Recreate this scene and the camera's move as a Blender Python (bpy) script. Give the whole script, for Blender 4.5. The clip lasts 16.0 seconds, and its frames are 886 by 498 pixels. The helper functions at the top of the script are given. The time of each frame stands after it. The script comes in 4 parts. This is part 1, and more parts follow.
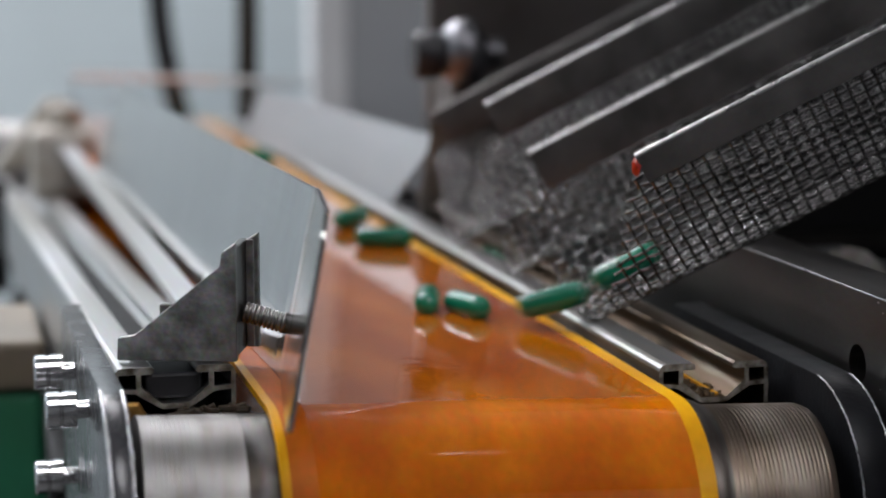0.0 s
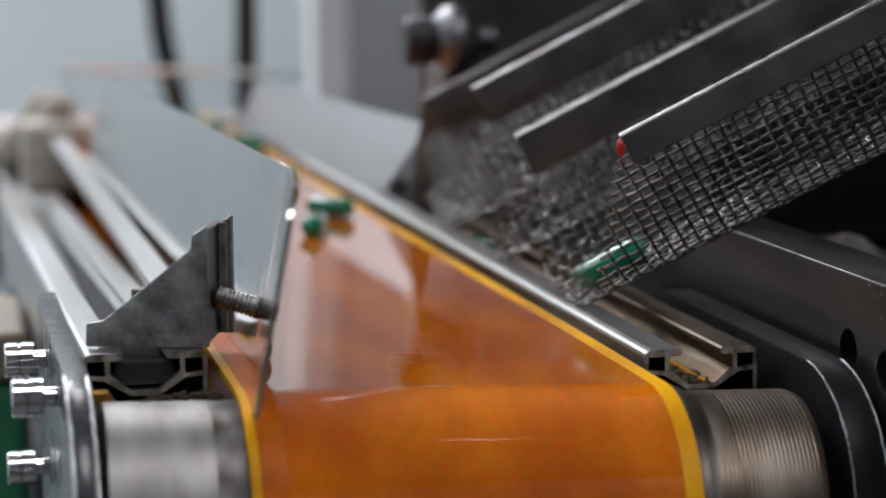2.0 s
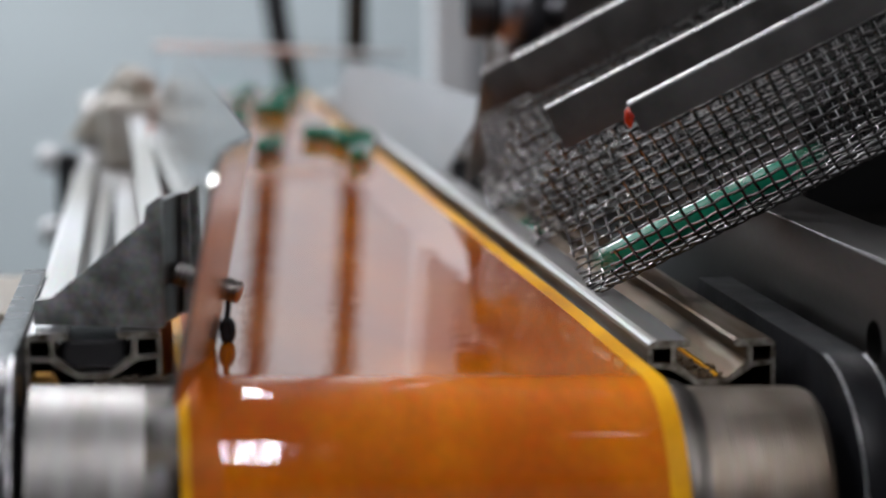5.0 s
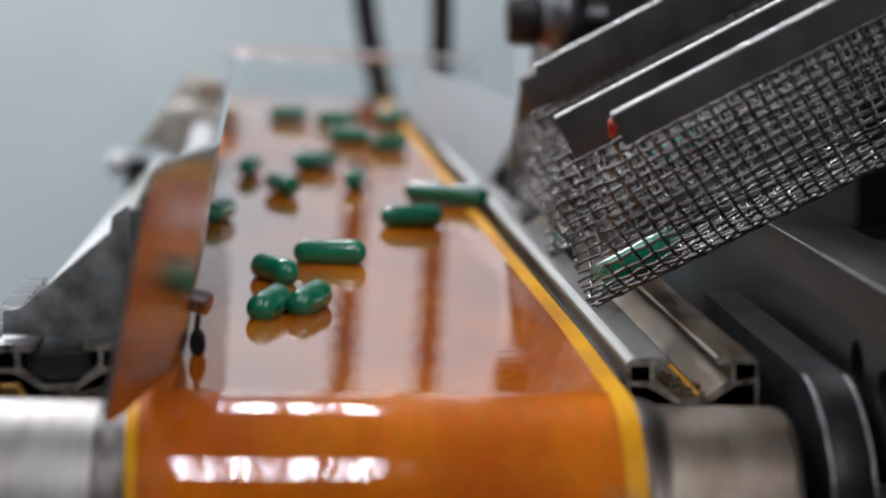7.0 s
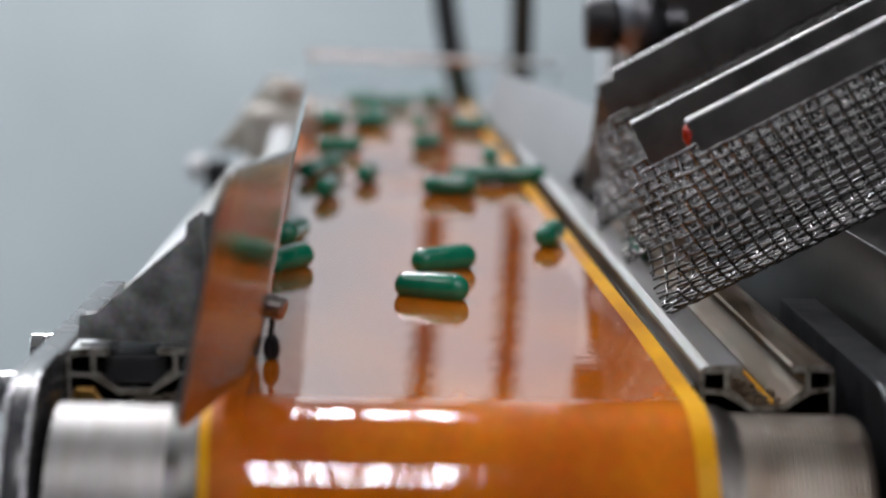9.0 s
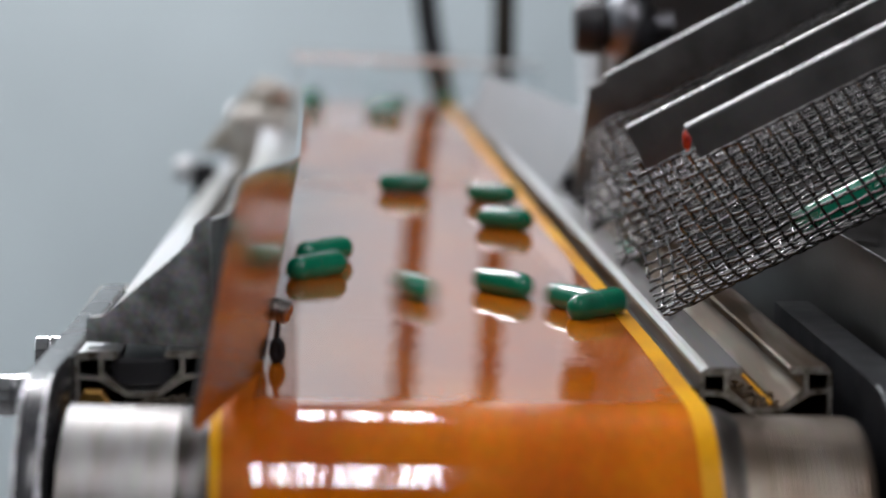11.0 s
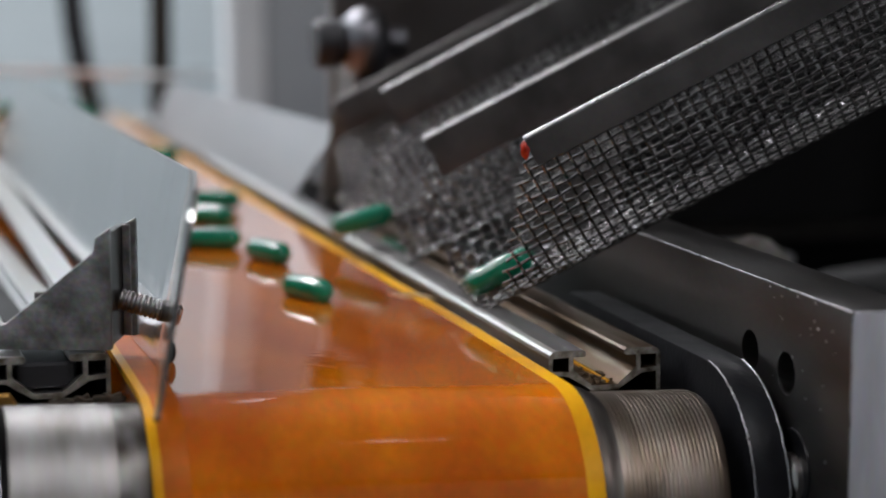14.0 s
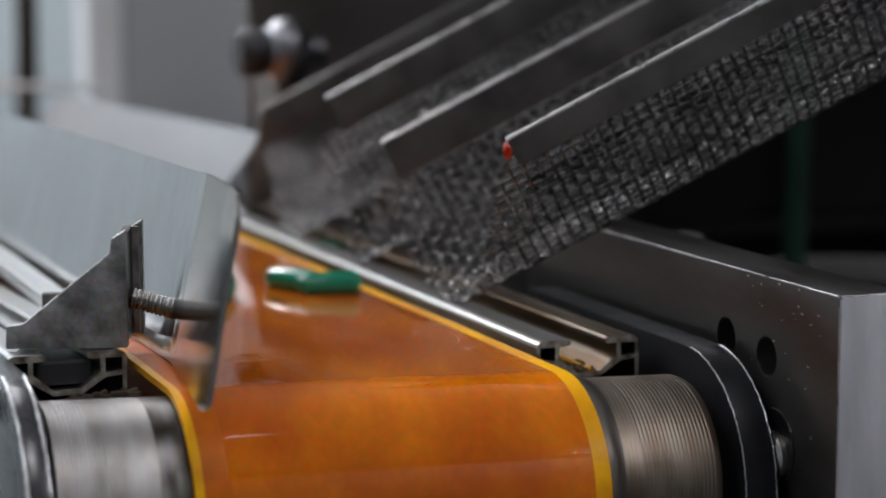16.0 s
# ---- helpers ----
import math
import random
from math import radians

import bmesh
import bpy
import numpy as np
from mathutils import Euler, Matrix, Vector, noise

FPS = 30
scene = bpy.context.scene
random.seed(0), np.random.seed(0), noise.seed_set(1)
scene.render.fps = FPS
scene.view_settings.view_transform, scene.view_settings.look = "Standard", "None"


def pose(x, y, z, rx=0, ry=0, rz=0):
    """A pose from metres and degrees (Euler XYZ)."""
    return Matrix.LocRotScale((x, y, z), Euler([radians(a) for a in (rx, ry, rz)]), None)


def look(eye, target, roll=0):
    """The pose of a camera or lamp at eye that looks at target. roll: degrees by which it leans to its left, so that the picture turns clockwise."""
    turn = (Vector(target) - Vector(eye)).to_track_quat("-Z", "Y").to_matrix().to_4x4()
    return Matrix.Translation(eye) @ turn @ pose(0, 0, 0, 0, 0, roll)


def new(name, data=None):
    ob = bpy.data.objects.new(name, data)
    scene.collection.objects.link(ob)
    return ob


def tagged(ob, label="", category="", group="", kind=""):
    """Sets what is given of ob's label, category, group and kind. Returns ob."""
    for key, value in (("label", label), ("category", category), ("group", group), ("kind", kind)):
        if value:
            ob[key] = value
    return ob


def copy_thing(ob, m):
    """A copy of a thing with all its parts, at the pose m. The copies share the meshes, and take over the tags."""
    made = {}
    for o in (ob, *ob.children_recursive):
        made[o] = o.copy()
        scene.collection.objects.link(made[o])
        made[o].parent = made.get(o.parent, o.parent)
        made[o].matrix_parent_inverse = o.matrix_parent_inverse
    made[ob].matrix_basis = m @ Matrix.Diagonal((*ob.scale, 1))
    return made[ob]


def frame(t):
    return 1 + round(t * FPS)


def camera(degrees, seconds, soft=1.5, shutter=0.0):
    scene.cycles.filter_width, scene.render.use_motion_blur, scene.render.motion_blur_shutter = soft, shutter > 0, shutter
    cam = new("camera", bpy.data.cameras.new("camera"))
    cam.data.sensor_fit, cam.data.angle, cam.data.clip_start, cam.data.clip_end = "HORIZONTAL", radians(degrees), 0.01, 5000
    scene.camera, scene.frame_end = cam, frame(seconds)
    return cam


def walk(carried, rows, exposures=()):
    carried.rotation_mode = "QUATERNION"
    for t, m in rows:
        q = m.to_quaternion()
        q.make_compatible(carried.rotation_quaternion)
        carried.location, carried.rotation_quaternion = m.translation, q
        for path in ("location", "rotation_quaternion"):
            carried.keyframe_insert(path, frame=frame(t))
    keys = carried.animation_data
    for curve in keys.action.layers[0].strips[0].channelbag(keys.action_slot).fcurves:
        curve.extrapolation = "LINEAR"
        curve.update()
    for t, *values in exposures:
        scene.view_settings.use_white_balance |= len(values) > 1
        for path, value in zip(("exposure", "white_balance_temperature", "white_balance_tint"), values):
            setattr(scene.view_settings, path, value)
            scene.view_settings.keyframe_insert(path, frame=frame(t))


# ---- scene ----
cam = camera(23.1, 16.0, soft=1.9, shutter=0.5)
PATH = [
    (0, (-0.124, -0.523, 0.11), (0.328, 1.404, -0.176), -0.2),
    (0.5, (-0.128, -0.518, 0.108), (0.331, 1.407, -0.177), -0.2),
    (1, (-0.126, -0.516, 0.108), (0.333, 1.409, -0.177), -0.4),
    (1.5, (-0.117, -0.515, 0.105), (0.34, 1.411, -0.179), -0.5),
    (2, (-0.112, -0.511, 0.103), (0.327, 1.419, -0.181), -0.4),
    (2.5, (-0.111, -0.508, 0.101), (0.305, 1.428, -0.18), -0.3),
    (3, (-0.104, -0.505, 0.099), (0.283, 1.437, -0.182), -0.2),
    (3.5, (-0.088, -0.495, 0.093), (0.274, 1.452, -0.188), -0.1),
    (4, (-0.077, -0.486, 0.092), (0.251, 1.466, -0.192), -0.2),
    (6.5, (-0.026, -0.466, 0.091), (0.16, 1.505, -0.194), -0.2),
    (7, (-0.018, -0.467, 0.092), (0.124, 1.508, -0.191), -0.3),
    (7.5, (-0.015, -0.463, 0.091), (0.086, 1.515, -0.187), -0.3),
    (8, (-0.016, -0.465, 0.092), (0.065, 1.514, -0.184), -0.3),
    (8.5, (-0.015, -0.466, 0.093), (0.05, 1.513, -0.185), -0.4),
    (9, (-0.016, -0.467, 0.093), (0.05, 1.512, -0.188), -0.4),
    (11.3, (-0.027, -0.476, 0.096), (0.079, 1.501, -0.186), -0.3),
    (11.5, (-0.03, -0.479, 0.098), (0.103, 1.497, -0.185), -0.2),
    (12, (-0.042, -0.486, 0.103), (0.177, 1.482, -0.183), -0.2),
    (12.5, (-0.063, -0.495, 0.105), (0.234, 1.463, -0.175), -0.1),
    (13, (-0.076, -0.504, 0.106), (0.309, 1.438, -0.178), -0.3),
    (13.5, (-0.09, -0.509, 0.104), (0.367, 1.418, -0.177), -0.2),
    (14, (-0.108, -0.513, 0.103), (0.401, 1.4, -0.179), -0.2),
    (14.5, (-0.12, -0.519, 0.103), (0.454, 1.376, -0.179), -0.2),
    (15, (-0.14, -0.518, 0.103), (0.477, 1.363, -0.177), -0.2),
    (15.5, (-0.154, -0.525, 0.101), (0.512, 1.341, -0.174), -0.2),
    (16, (-0.166, -0.523, 0.103), (0.528, 1.333, -0.169), -0.3),
]
walk(cam, [(t, look(eye, target, roll)) for t, eye, target, roll in PATH])

cam.data.dof.use_dof = True
cam.data.dof.focus_distance = 0.548
cam.data.dof.aperture_fstop = 10.0

# ---- light ----
world = bpy.data.worlds.new("room_air")
scene.world = world
world.use_nodes = True
world.node_tree.nodes["Background"].inputs[0].default_value = (0.75, 0.85, 1.0, 1)
world.node_tree.nodes["Background"].inputs[1].default_value = 0.15
scene.view_settings.exposure = 0.0


def ceiling_lamp(x, y, w, d, watts):
    lamp = bpy.data.lights.new("ceiling_lamp", "AREA")
    lamp.shape, lamp.size, lamp.size_y, lamp.energy, lamp.color = "RECTANGLE", w, d, watts, (0.985, 0.97, 1.015)
    ob = new("ceiling_lamp", lamp)
    ob.matrix_world = pose(x, y, 1.66)
    return ob


# two louvred fixtures in line with the belt and a thin strip
for k in range(4):
    ceiling_lamp(-0.060 + 0.062 * k, -0.95, 0.024, 0.72, 2.5)
for k in range(4):
    ceiling_lamp(-0.050 + 0.060 * k, 1.32, 0.024, 0.62, 1.8)
ceiling_lamp(0.48, -0.40, 0.07, 0.018, 0.04)
# added fill from the sides, front and by the far wall, no known fixtures
ceiling_lamp(-1.2, 0.1, 0.6, 0.9, 8)
ceiling_lamp(1.5, -0.2, 0.6, 0.9, 6)
ceiling_lamp(1.7, -1.7, 0.9, 0.5, 33)
ceiling_lamp(-0.7, 1.95, 1.0, 0.3, 62)


# ---- materials ----
def mat(name, colour, rough=0.5, metal=0.0, vary=0.15, scale=60.0, bump=0.05, fine=900.0, stretch=(1, 1, 1),
        second=None, amount=0.5, coat=0.0, rough_vary=0.1, spec=0.5):
    """A surface with grain at two scales; second: a colour of stains that break through the first."""
    m = bpy.data.materials.new(name)
    m.use_nodes = True
    nt = m.node_tree
    b = nt.nodes["Principled BSDF"]
    b.inputs["Metallic"].default_value = metal
    b.inputs["Coat Weight"].default_value = coat
    b.inputs["Coat Roughness"].default_value = 0.02
    b.inputs["Specular IOR Level"].default_value = spec
    co = nt.nodes.new("ShaderNodeTexCoord")
    mp = nt.nodes.new("ShaderNodeMapping")
    mp.inputs["Scale"].default_value = stretch
    nt.links.new(co.outputs["Object"], mp.inputs["Vector"])
    big = nt.nodes.new("ShaderNodeTexNoise")
    big.inputs["Scale"].default_value, big.inputs["Detail"].default_value = scale, 6
    small = nt.nodes.new("ShaderNodeTexNoise")
    small.inputs["Scale"].default_value, small.inputs["Detail"].default_value = fine, 4
    for n in (big, small):
        nt.links.new(mp.outputs[0], n.inputs["Vector"])
    ramp = nt.nodes.new("ShaderNodeValToRGB")
    c2 = second if second else tuple(c * (1 - vary * 1.6) for c in colour)
    ramp.color_ramp.elements[0].position, ramp.color_ramp.elements[0].color = 0.5 - 0.35 * (1 - amount), (*c2, 1)
    ramp.color_ramp.elements[1].position, ramp.color_ramp.elements[1].color = 0.5 + 0.3 * amount, (*colour, 1)
    nt.links.new(big.outputs[0], ramp.inputs[0])
    mix = nt.nodes.new("ShaderNodeMix")
    mix.data_type, mix.blend_type = "RGBA", "MULTIPLY"
    mix.inputs[0].default_value = vary
    nt.links.new(ramp.outputs[0], mix.inputs[6])
    nt.links.new(small.outputs[1], mix.inputs[7])
    nt.links.new(mix.outputs[2], b.inputs["Base Color"])
    mr = nt.nodes.new("ShaderNodeMapRange")
    mr.inputs["To Min"].default_value, mr.inputs["To Max"].default_value = max(0.02, rough - rough_vary), min(1, rough + rough_vary)
    nt.links.new(big.outputs[0], mr.inputs["Value"])
    nt.links.new(mr.outputs[0], b.inputs["Roughness"])
    if bump:
        bp = nt.nodes.new("ShaderNodeBump")
        bp.inputs["Strength"].default_value, bp.inputs["Distance"].default_value = bump, 0.0006
        nt.links.new(small.outputs[0], bp.inputs["Height"])
        nt.links.new(bp.outputs[0], b.inputs["Normal"])
    return m


def clear(name, rough=0.02, tint=(0.95, 0.97, 0.98)):
    m = bpy.data.materials.new(name)
    m.use_nodes = True
    b = m.node_tree.nodes["Principled BSDF"]
    b.inputs["Base Color"].default_value = (*tint, 1)
    b.inputs["Transmission Weight"].default_value = 1.0
    b.inputs["Roughness"].default_value = rough
    b.inputs["IOR"].default_value = 1.49
    return m


ORANGE = mat("orange_polyurethane", (0.85, 0.23, 0.001), 0.05, 0, 0.4, 30, 0.015, 420, (1, 0.4, 1), (0.50, 0.092, 0.0008), 0.62, rough_vary=0.02, coat=0.72, spec=0.2)


def smudged(m, swell, smear, size=120):
    """Slow waves in the surface and wiped streaks in its gloss."""
    nt = m.node_tree
    b = nt.nodes["Principled BSDF"]
    co = nt.nodes.new("ShaderNodeTexCoord")
    wave = nt.nodes.new("ShaderNodeTexNoise")
    wave.inputs["Scale"].default_value, wave.inputs["Detail"].default_value = size, 3
    nt.links.new(co.outputs["Object"], wave.inputs["Vector"])
    bp = nt.nodes.new("ShaderNodeBump")
    bp.inputs["Strength"].default_value, bp.inputs["Distance"].default_value = swell, 0.0006
    nt.links.new(wave.outputs[0], bp.inputs["Height"])
    nt.links.new(b.inputs["Normal"].links[0].from_socket, bp.inputs["Normal"])
    nt.links.new(bp.outputs[0], b.inputs["Normal"])
    nt.links.new(bp.outputs[0], b.inputs["Coat Normal"])
    mp = nt.nodes.new("ShaderNodeMapping")
    mp.inputs["Scale"].default_value = (1, 0.12, 1)
    nt.links.new(co.outputs["Object"], mp.inputs["Vector"])
    st = nt.nodes.new("ShaderNodeTexNoise")
    st.inputs["Scale"].default_value, st.inputs["Detail"].default_value, st.inputs["Distortion"].default_value = 95, 5, 0.6
    nt.links.new(mp.outputs[0], st.inputs["Vector"])
    mr = nt.nodes.new("ShaderNodeMapRange")
    mr.inputs["From Min"].default_value, mr.inputs["From Max"].default_value = 0.4, 0.75
    mr.inputs["To Min"].default_value, mr.inputs["To Max"].default_value = 0.015, smear
    nt.links.new(st.outputs[0], mr.inputs["Value"])
    nt.links.new(mr.outputs[0], b.inputs["Coat Roughness"])


smudged(ORANGE, 0.11, 0.06)
ORANGE_DULL = mat("matte_orange_margin", (0.72, 0.17, 0.002), 0.5, 0, 0.4, 60, 0.05, 500, (1, 0.3, 1), (0.42, 0.085, 0.002), 0.55, spec=0.15)
YELLOW = mat("yellow_edge", (0.93, 0.47, 0.006), 0.35, 0, 0.2, 60, 0.05, 700, (1, 0.3, 1), (0.6, 0.23, 0.008), spec=0.12)
ALU = mat("dull_aluminium", (0.53, 0.53, 0.54), 0.36, 1, 0.3, 45, 0.06, 900, (1, 0.06, 1), (0.4, 0.38, 0.34), 0.45)
ALU_DIRTY = mat("stained_aluminium", (0.47, 0.43, 0.38), 0.38, 0.85, 0.4, 150, 0.12, 700, (1, 0.09, 1), (0.12, 0.07, 0.032), 0.95)
ALU_CUT = mat("sawn_aluminium", (0.62, 0.59, 0.53), 0.35, 0.6, 0.4, 320, 0.3, 1400, (1, 1, 1), (0.10, 0.08, 0.05), 0.55)
DRUM = mat("machined_steel", (0.46, 0.45, 0.44), 0.47, 1, 0.4, 90, 0.2, 900, (2.2, 0.8, 0.8), (0.27, 0.25, 0.235), 0.5, rough_vary=0.2)
DRUM_SMUDGE = mat("smudged_drum_steel", (0.44, 0.43, 0.42), 0.45, 1, 0.6, 150, 0.25, 700, (1, 1, 1), (0.05, 0.042, 0.035), 0.75, rough_vary=0.25)
DRUM_DARK = mat("worn_drum_steel", (0.27, 0.25, 0.23), 0.42, 1, 0.5, 70, 0.15, 900, (1.6, 0.6, 0.6), (0.09, 0.075, 0.065), 0.7, rough_vary=0.15)
DRUM_BROWN = mat("tarnished_drum_steel", (0.385, 0.335, 0.285), 0.44, 1, 0.5, 60, 0.15, 900, (1.5, 0.7, 0.7), (0.2, 0.155, 0.118), 0.7, rough_vary=0.15)
PLATE_GREY = mat("scuffed_grey_plate", (0.03, 0.03, 0.034), 0.26, 0.0, 0.35, 90, 0.12, 800, (1, 1, 1), (0.065, 0.065, 0.07), 0.45, rough_vary=0.12)
BLACK = mat("black_oxide_steel", (0.02, 0.021, 0.024), 0.36, 0.1, 0.3, 90, 0.2, 700, (1, 1, 1), (0.012, 0.012, 0.014), 0.5, rough_vary=0.15, spec=0.2)
BARE = mat("bare_worn_edge", (0.78, 0.78, 0.8), 0.38, 1, 0.3, 200, 0.2, 900)
BLOCK = mat("dark_steel_and_recess", (0.135, 0.13, 0.127), 0.34, 0.85, 0.3, 60, 0.1, 800, (1, 0.3, 1), (0.095, 0.09, 0.085), 0.5, rough_vary=0.12)
# lighter tone for the block's end towards the camera: light put into colour
BLOCK_FACE = mat("front_lit_steel", (0.74, 0.75, 0.8), 0.45, 0.7, 0.2, 60, 0.1, 900, (1, 1, 0.2))
CAST = mat("die_cast_zinc", (0.46, 0.455, 0.45), 0.46, 0.45, 0.55, 170, 0.5, 700, (1, 1, 1), (0.17, 0.165, 0.155), 0.5)
STEEL = mat("polished_stainless_sheet", (0.52, 0.52, 0.52), 0.13, 1, 0.3, 55, 0.03, 800, (1, 1, 0.22), (0.42, 0.415, 0.405), 0.55, rough_vary=0.07)
STEEL_SOFT = mat("satin_stainless_sheet", (0.5, 0.505, 0.515), 0.5, 1, 0.15, 18, 0.03, 700, (1, 0.2, 1), rough_vary=0.08)
smudged(STEEL, 0.5, 0.1, 32)
CHROME = mat("chromed_screw", (0.72, 0.72, 0.73), 0.12, 1, 0.15, 200, 0.03, 1200)
SCREW = mat("rusty_zinc_screw", (0.5, 0.485, 0.47), 0.3, 1, 0.3, 160, 0.1, 900, (1, 1, 1), (0.2, 0.11, 0.06), 0.3)
WIRE = mat("steel_wire", (0.22, 0.213, 0.21), 0.15, 1, 0.25, 90, 0.05, 1500, (1, 1, 1), (0.09, 0.085, 0.085), 0.4)
RAIL = mat("dark_steel_channel", (0.16, 0.152, 0.147), 0.34, 0.8, 0.25, 50, 0.05, 900, (1, 1, 1), (0.075, 0.072, 0.069), 0.5)
RAIL_TOP = mat("bright_channel_edge", (0.38, 0.375, 0.37), 0.28, 1, 0.25, 120, 0.04, 900)
RED = mat("red_sealant", (0.62, 0.05, 0.025), 0.18, 0, 0.3, 600, 0.1, 900, (1, 1, 1), (0.3, 0.02, 0.01))
GREEN = mat("green_gelatin", (0.004, 0.21, 0.112), 0.16, 0, 0.15, 120, 0.0, 900, (1, 1, 1), (0.003, 0.16, 0.085), 0.5, coat=0.3, rough_vary=0.04)
PALE = mat("pale_wall_panel", (0.575, 0.65, 0.67), 0.55, 0, 0.06, 3, 0.02, 200)
GREYP = mat("grey_cabinet_paint", (0.43, 0.45, 0.47), 0.5, 0, 0.08, 6, 0.02, 200)
WHITE = mat("white_lacquer", (0.78, 0.79, 0.8), 0.4, 0, 0.06, 8, 0.02, 200)
CREAM = mat("cream_casting", (0.72, 0.69, 0.62), 0.45, 0, 0.25, 40, 0.05, 400, (1, 1, 1), (0.3, 0.22, 0.14), 0.35)
HOSE = mat("black_rubber_hose", (0.02, 0.02, 0.024), 0.45, 0, 0.2, 40, 0.05, 400)
HOSE_B = mat("brown_rubber_hose", (0.03, 0.022, 0.012), 0.45, 0, 0.2, 40, 0.05, 400)
# near-black: interior shade put into colour, also grime, grease and the underframe
DARK = mat("shade_and_grime_black", (0.009, 0.009, 0.009), 0.6, 0, 0.3, 9, 0.05, 300, (1, 1, 1), (0.006, 0.006, 0.006), 0.5, spec=0.15)
BROWN = mat("brown_steel_panel", (0.19, 0.172, 0.163), 0.4, 0.6, 0.25, 14, 0.05, 300, (1, 1, 1), (0.12, 0.105, 0.098), 0.5)
FLOOR = mat("grey_floor", (0.15, 0.15, 0.15), 0.5, 0, 0.2, 5, 0.05, 90)
CEIL = mat("white_ceiling", (0.75, 0.75, 0.74), 0.7, 0, 0.06, 4, 0.02, 90)
ACRYL = clear("clear_acrylic")
FROST = clear("sawn_acrylic_edge", 0.3, (1.0, 1.0, 1.0))
FROST.node_tree.nodes["Principled BSDF"].inputs["Transmission Weight"].default_value = 0.75


# ---- builders ----
def thing(name, label, category, group="", kind="", at=None):
    ob = new(name)
    ob.empty_display_size = 0.02
    if at is not None:
        ob.matrix_world = at
    return tagged(ob, label, category, group, kind)


def part(name, bm, material, parent=None, label="", smooth=None):
    """Links a bmesh (or mesh data) as one mesh object under a thing or part."""
    if isinstance(bm, bmesh.types.BMesh):
        me = bpy.data.meshes.new(name)
        bmesh.ops.recalc_face_normals(bm, faces=bm.faces[:])
        bm.to_mesh(me)
        bm.free()
    else:
        me = bm
    if material is not None:
        for mm in (material if isinstance(material, (list, tuple)) else [material]):
            me.materials.append(mm)
    if smooth is not None:
        me.shade_smooth()
        me.set_sharp_from_angle(angle=radians(smooth))
    ob = new(name, me)
    ob.parent = parent
    if label:
        ob["label"] = label
    return ob


def box_into(bm, x0, x1, y0, y1, z0, z1, m=None, index=0):
    r = bmesh.ops.create_cube(bm, size=1.0)
    bmesh.ops.transform(bm, matrix=Matrix.LocRotScale(((x0 + x1) / 2, (y0 + y1) / 2, (z0 + z1) / 2), None, (x1 - x0, y1 - y0, z1 - z0)), verts=r["verts"])
    if m is not None:
        bmesh.ops.transform(bm, matrix=m, verts=r["verts"])
    for f in {f for v in r["verts"] for f in v.link_faces}:
        f.material_index = index
    return r["verts"]


def bevel(bm, width, segments=2, limit=30):
    es = [e for e in bm.edges if len(e.link_faces) == 2 and e.calc_face_angle(0) > radians(limit)]
    bmesh.ops.bevel(bm, geom=es, offset=width, segments=segments, profile=0.5, affect="EDGES")


def box(x0, x1, y0, y1, z0, z1, w=0.0006, seg=2):
    bm = bmesh.new()
    box_into(bm, x0, x1, y0, y1, z0, z1)
    if w:
        bevel(bm, w, seg)
    return bm


def extrude(outline, axis, a, b, w=0.0, seg=2):
    """A prism of a 2D outline; axis 'x': outline in (y, z), 'y': in (x, z), 'z': in (x, y)."""
    bm = bmesh.new()

    def put(p, k):
        return {"x": (k, p[0], p[1]), "y": (p[0], k, p[1]), "z": (p[0], p[1], k)}[axis]
    lo = [bm.verts.new(put(p, a)) for p in outline]
    hi = [bm.verts.new(put(p, b)) for p in outline]
    bm.faces.new(lo)
    bm.faces.new(hi[::-1])
    n = len(outline)
    for i in range(n):
        bm.faces.new((lo[i], hi[i], hi[(i + 1) % n], lo[(i + 1) % n]))
    bmesh.ops.recalc_face_normals(bm, faces=bm.faces[:])
    if w:
        bevel(bm, w, seg, 25)
    return bm


def lathe(profile, n=48, m=None):
    """profile: (r, h) pairs from one end of the axis to the other, turned about x."""
    bm = bmesh.new()
    rings = []
    for r, h in profile:
        if r < 1e-7:
            rings.append([bm.verts.new((h, 0, 0))])
        else:
            rings.append([bm.verts.new((h, r * math.cos(2 * math.pi * i / n), r * math.sin(2 * math.pi * i / n))) for i in range(n)])
    for a, b in zip(rings, rings[1:]):
        for i in range(n):
            j = (i + 1) % n
            if len(a) == 1 and len(b) == 1:
                continue
            if len(a) == 1:
                bm.faces.new((a[0], b[i], b[j]))
            elif len(b) == 1:
                bm.faces.new((a[i], b[0], a[j]))
            else:
                bm.faces.new((a[i], b[i], b[j], a[j]))
    if m is not None:
        bm.transform(m)
    return bm


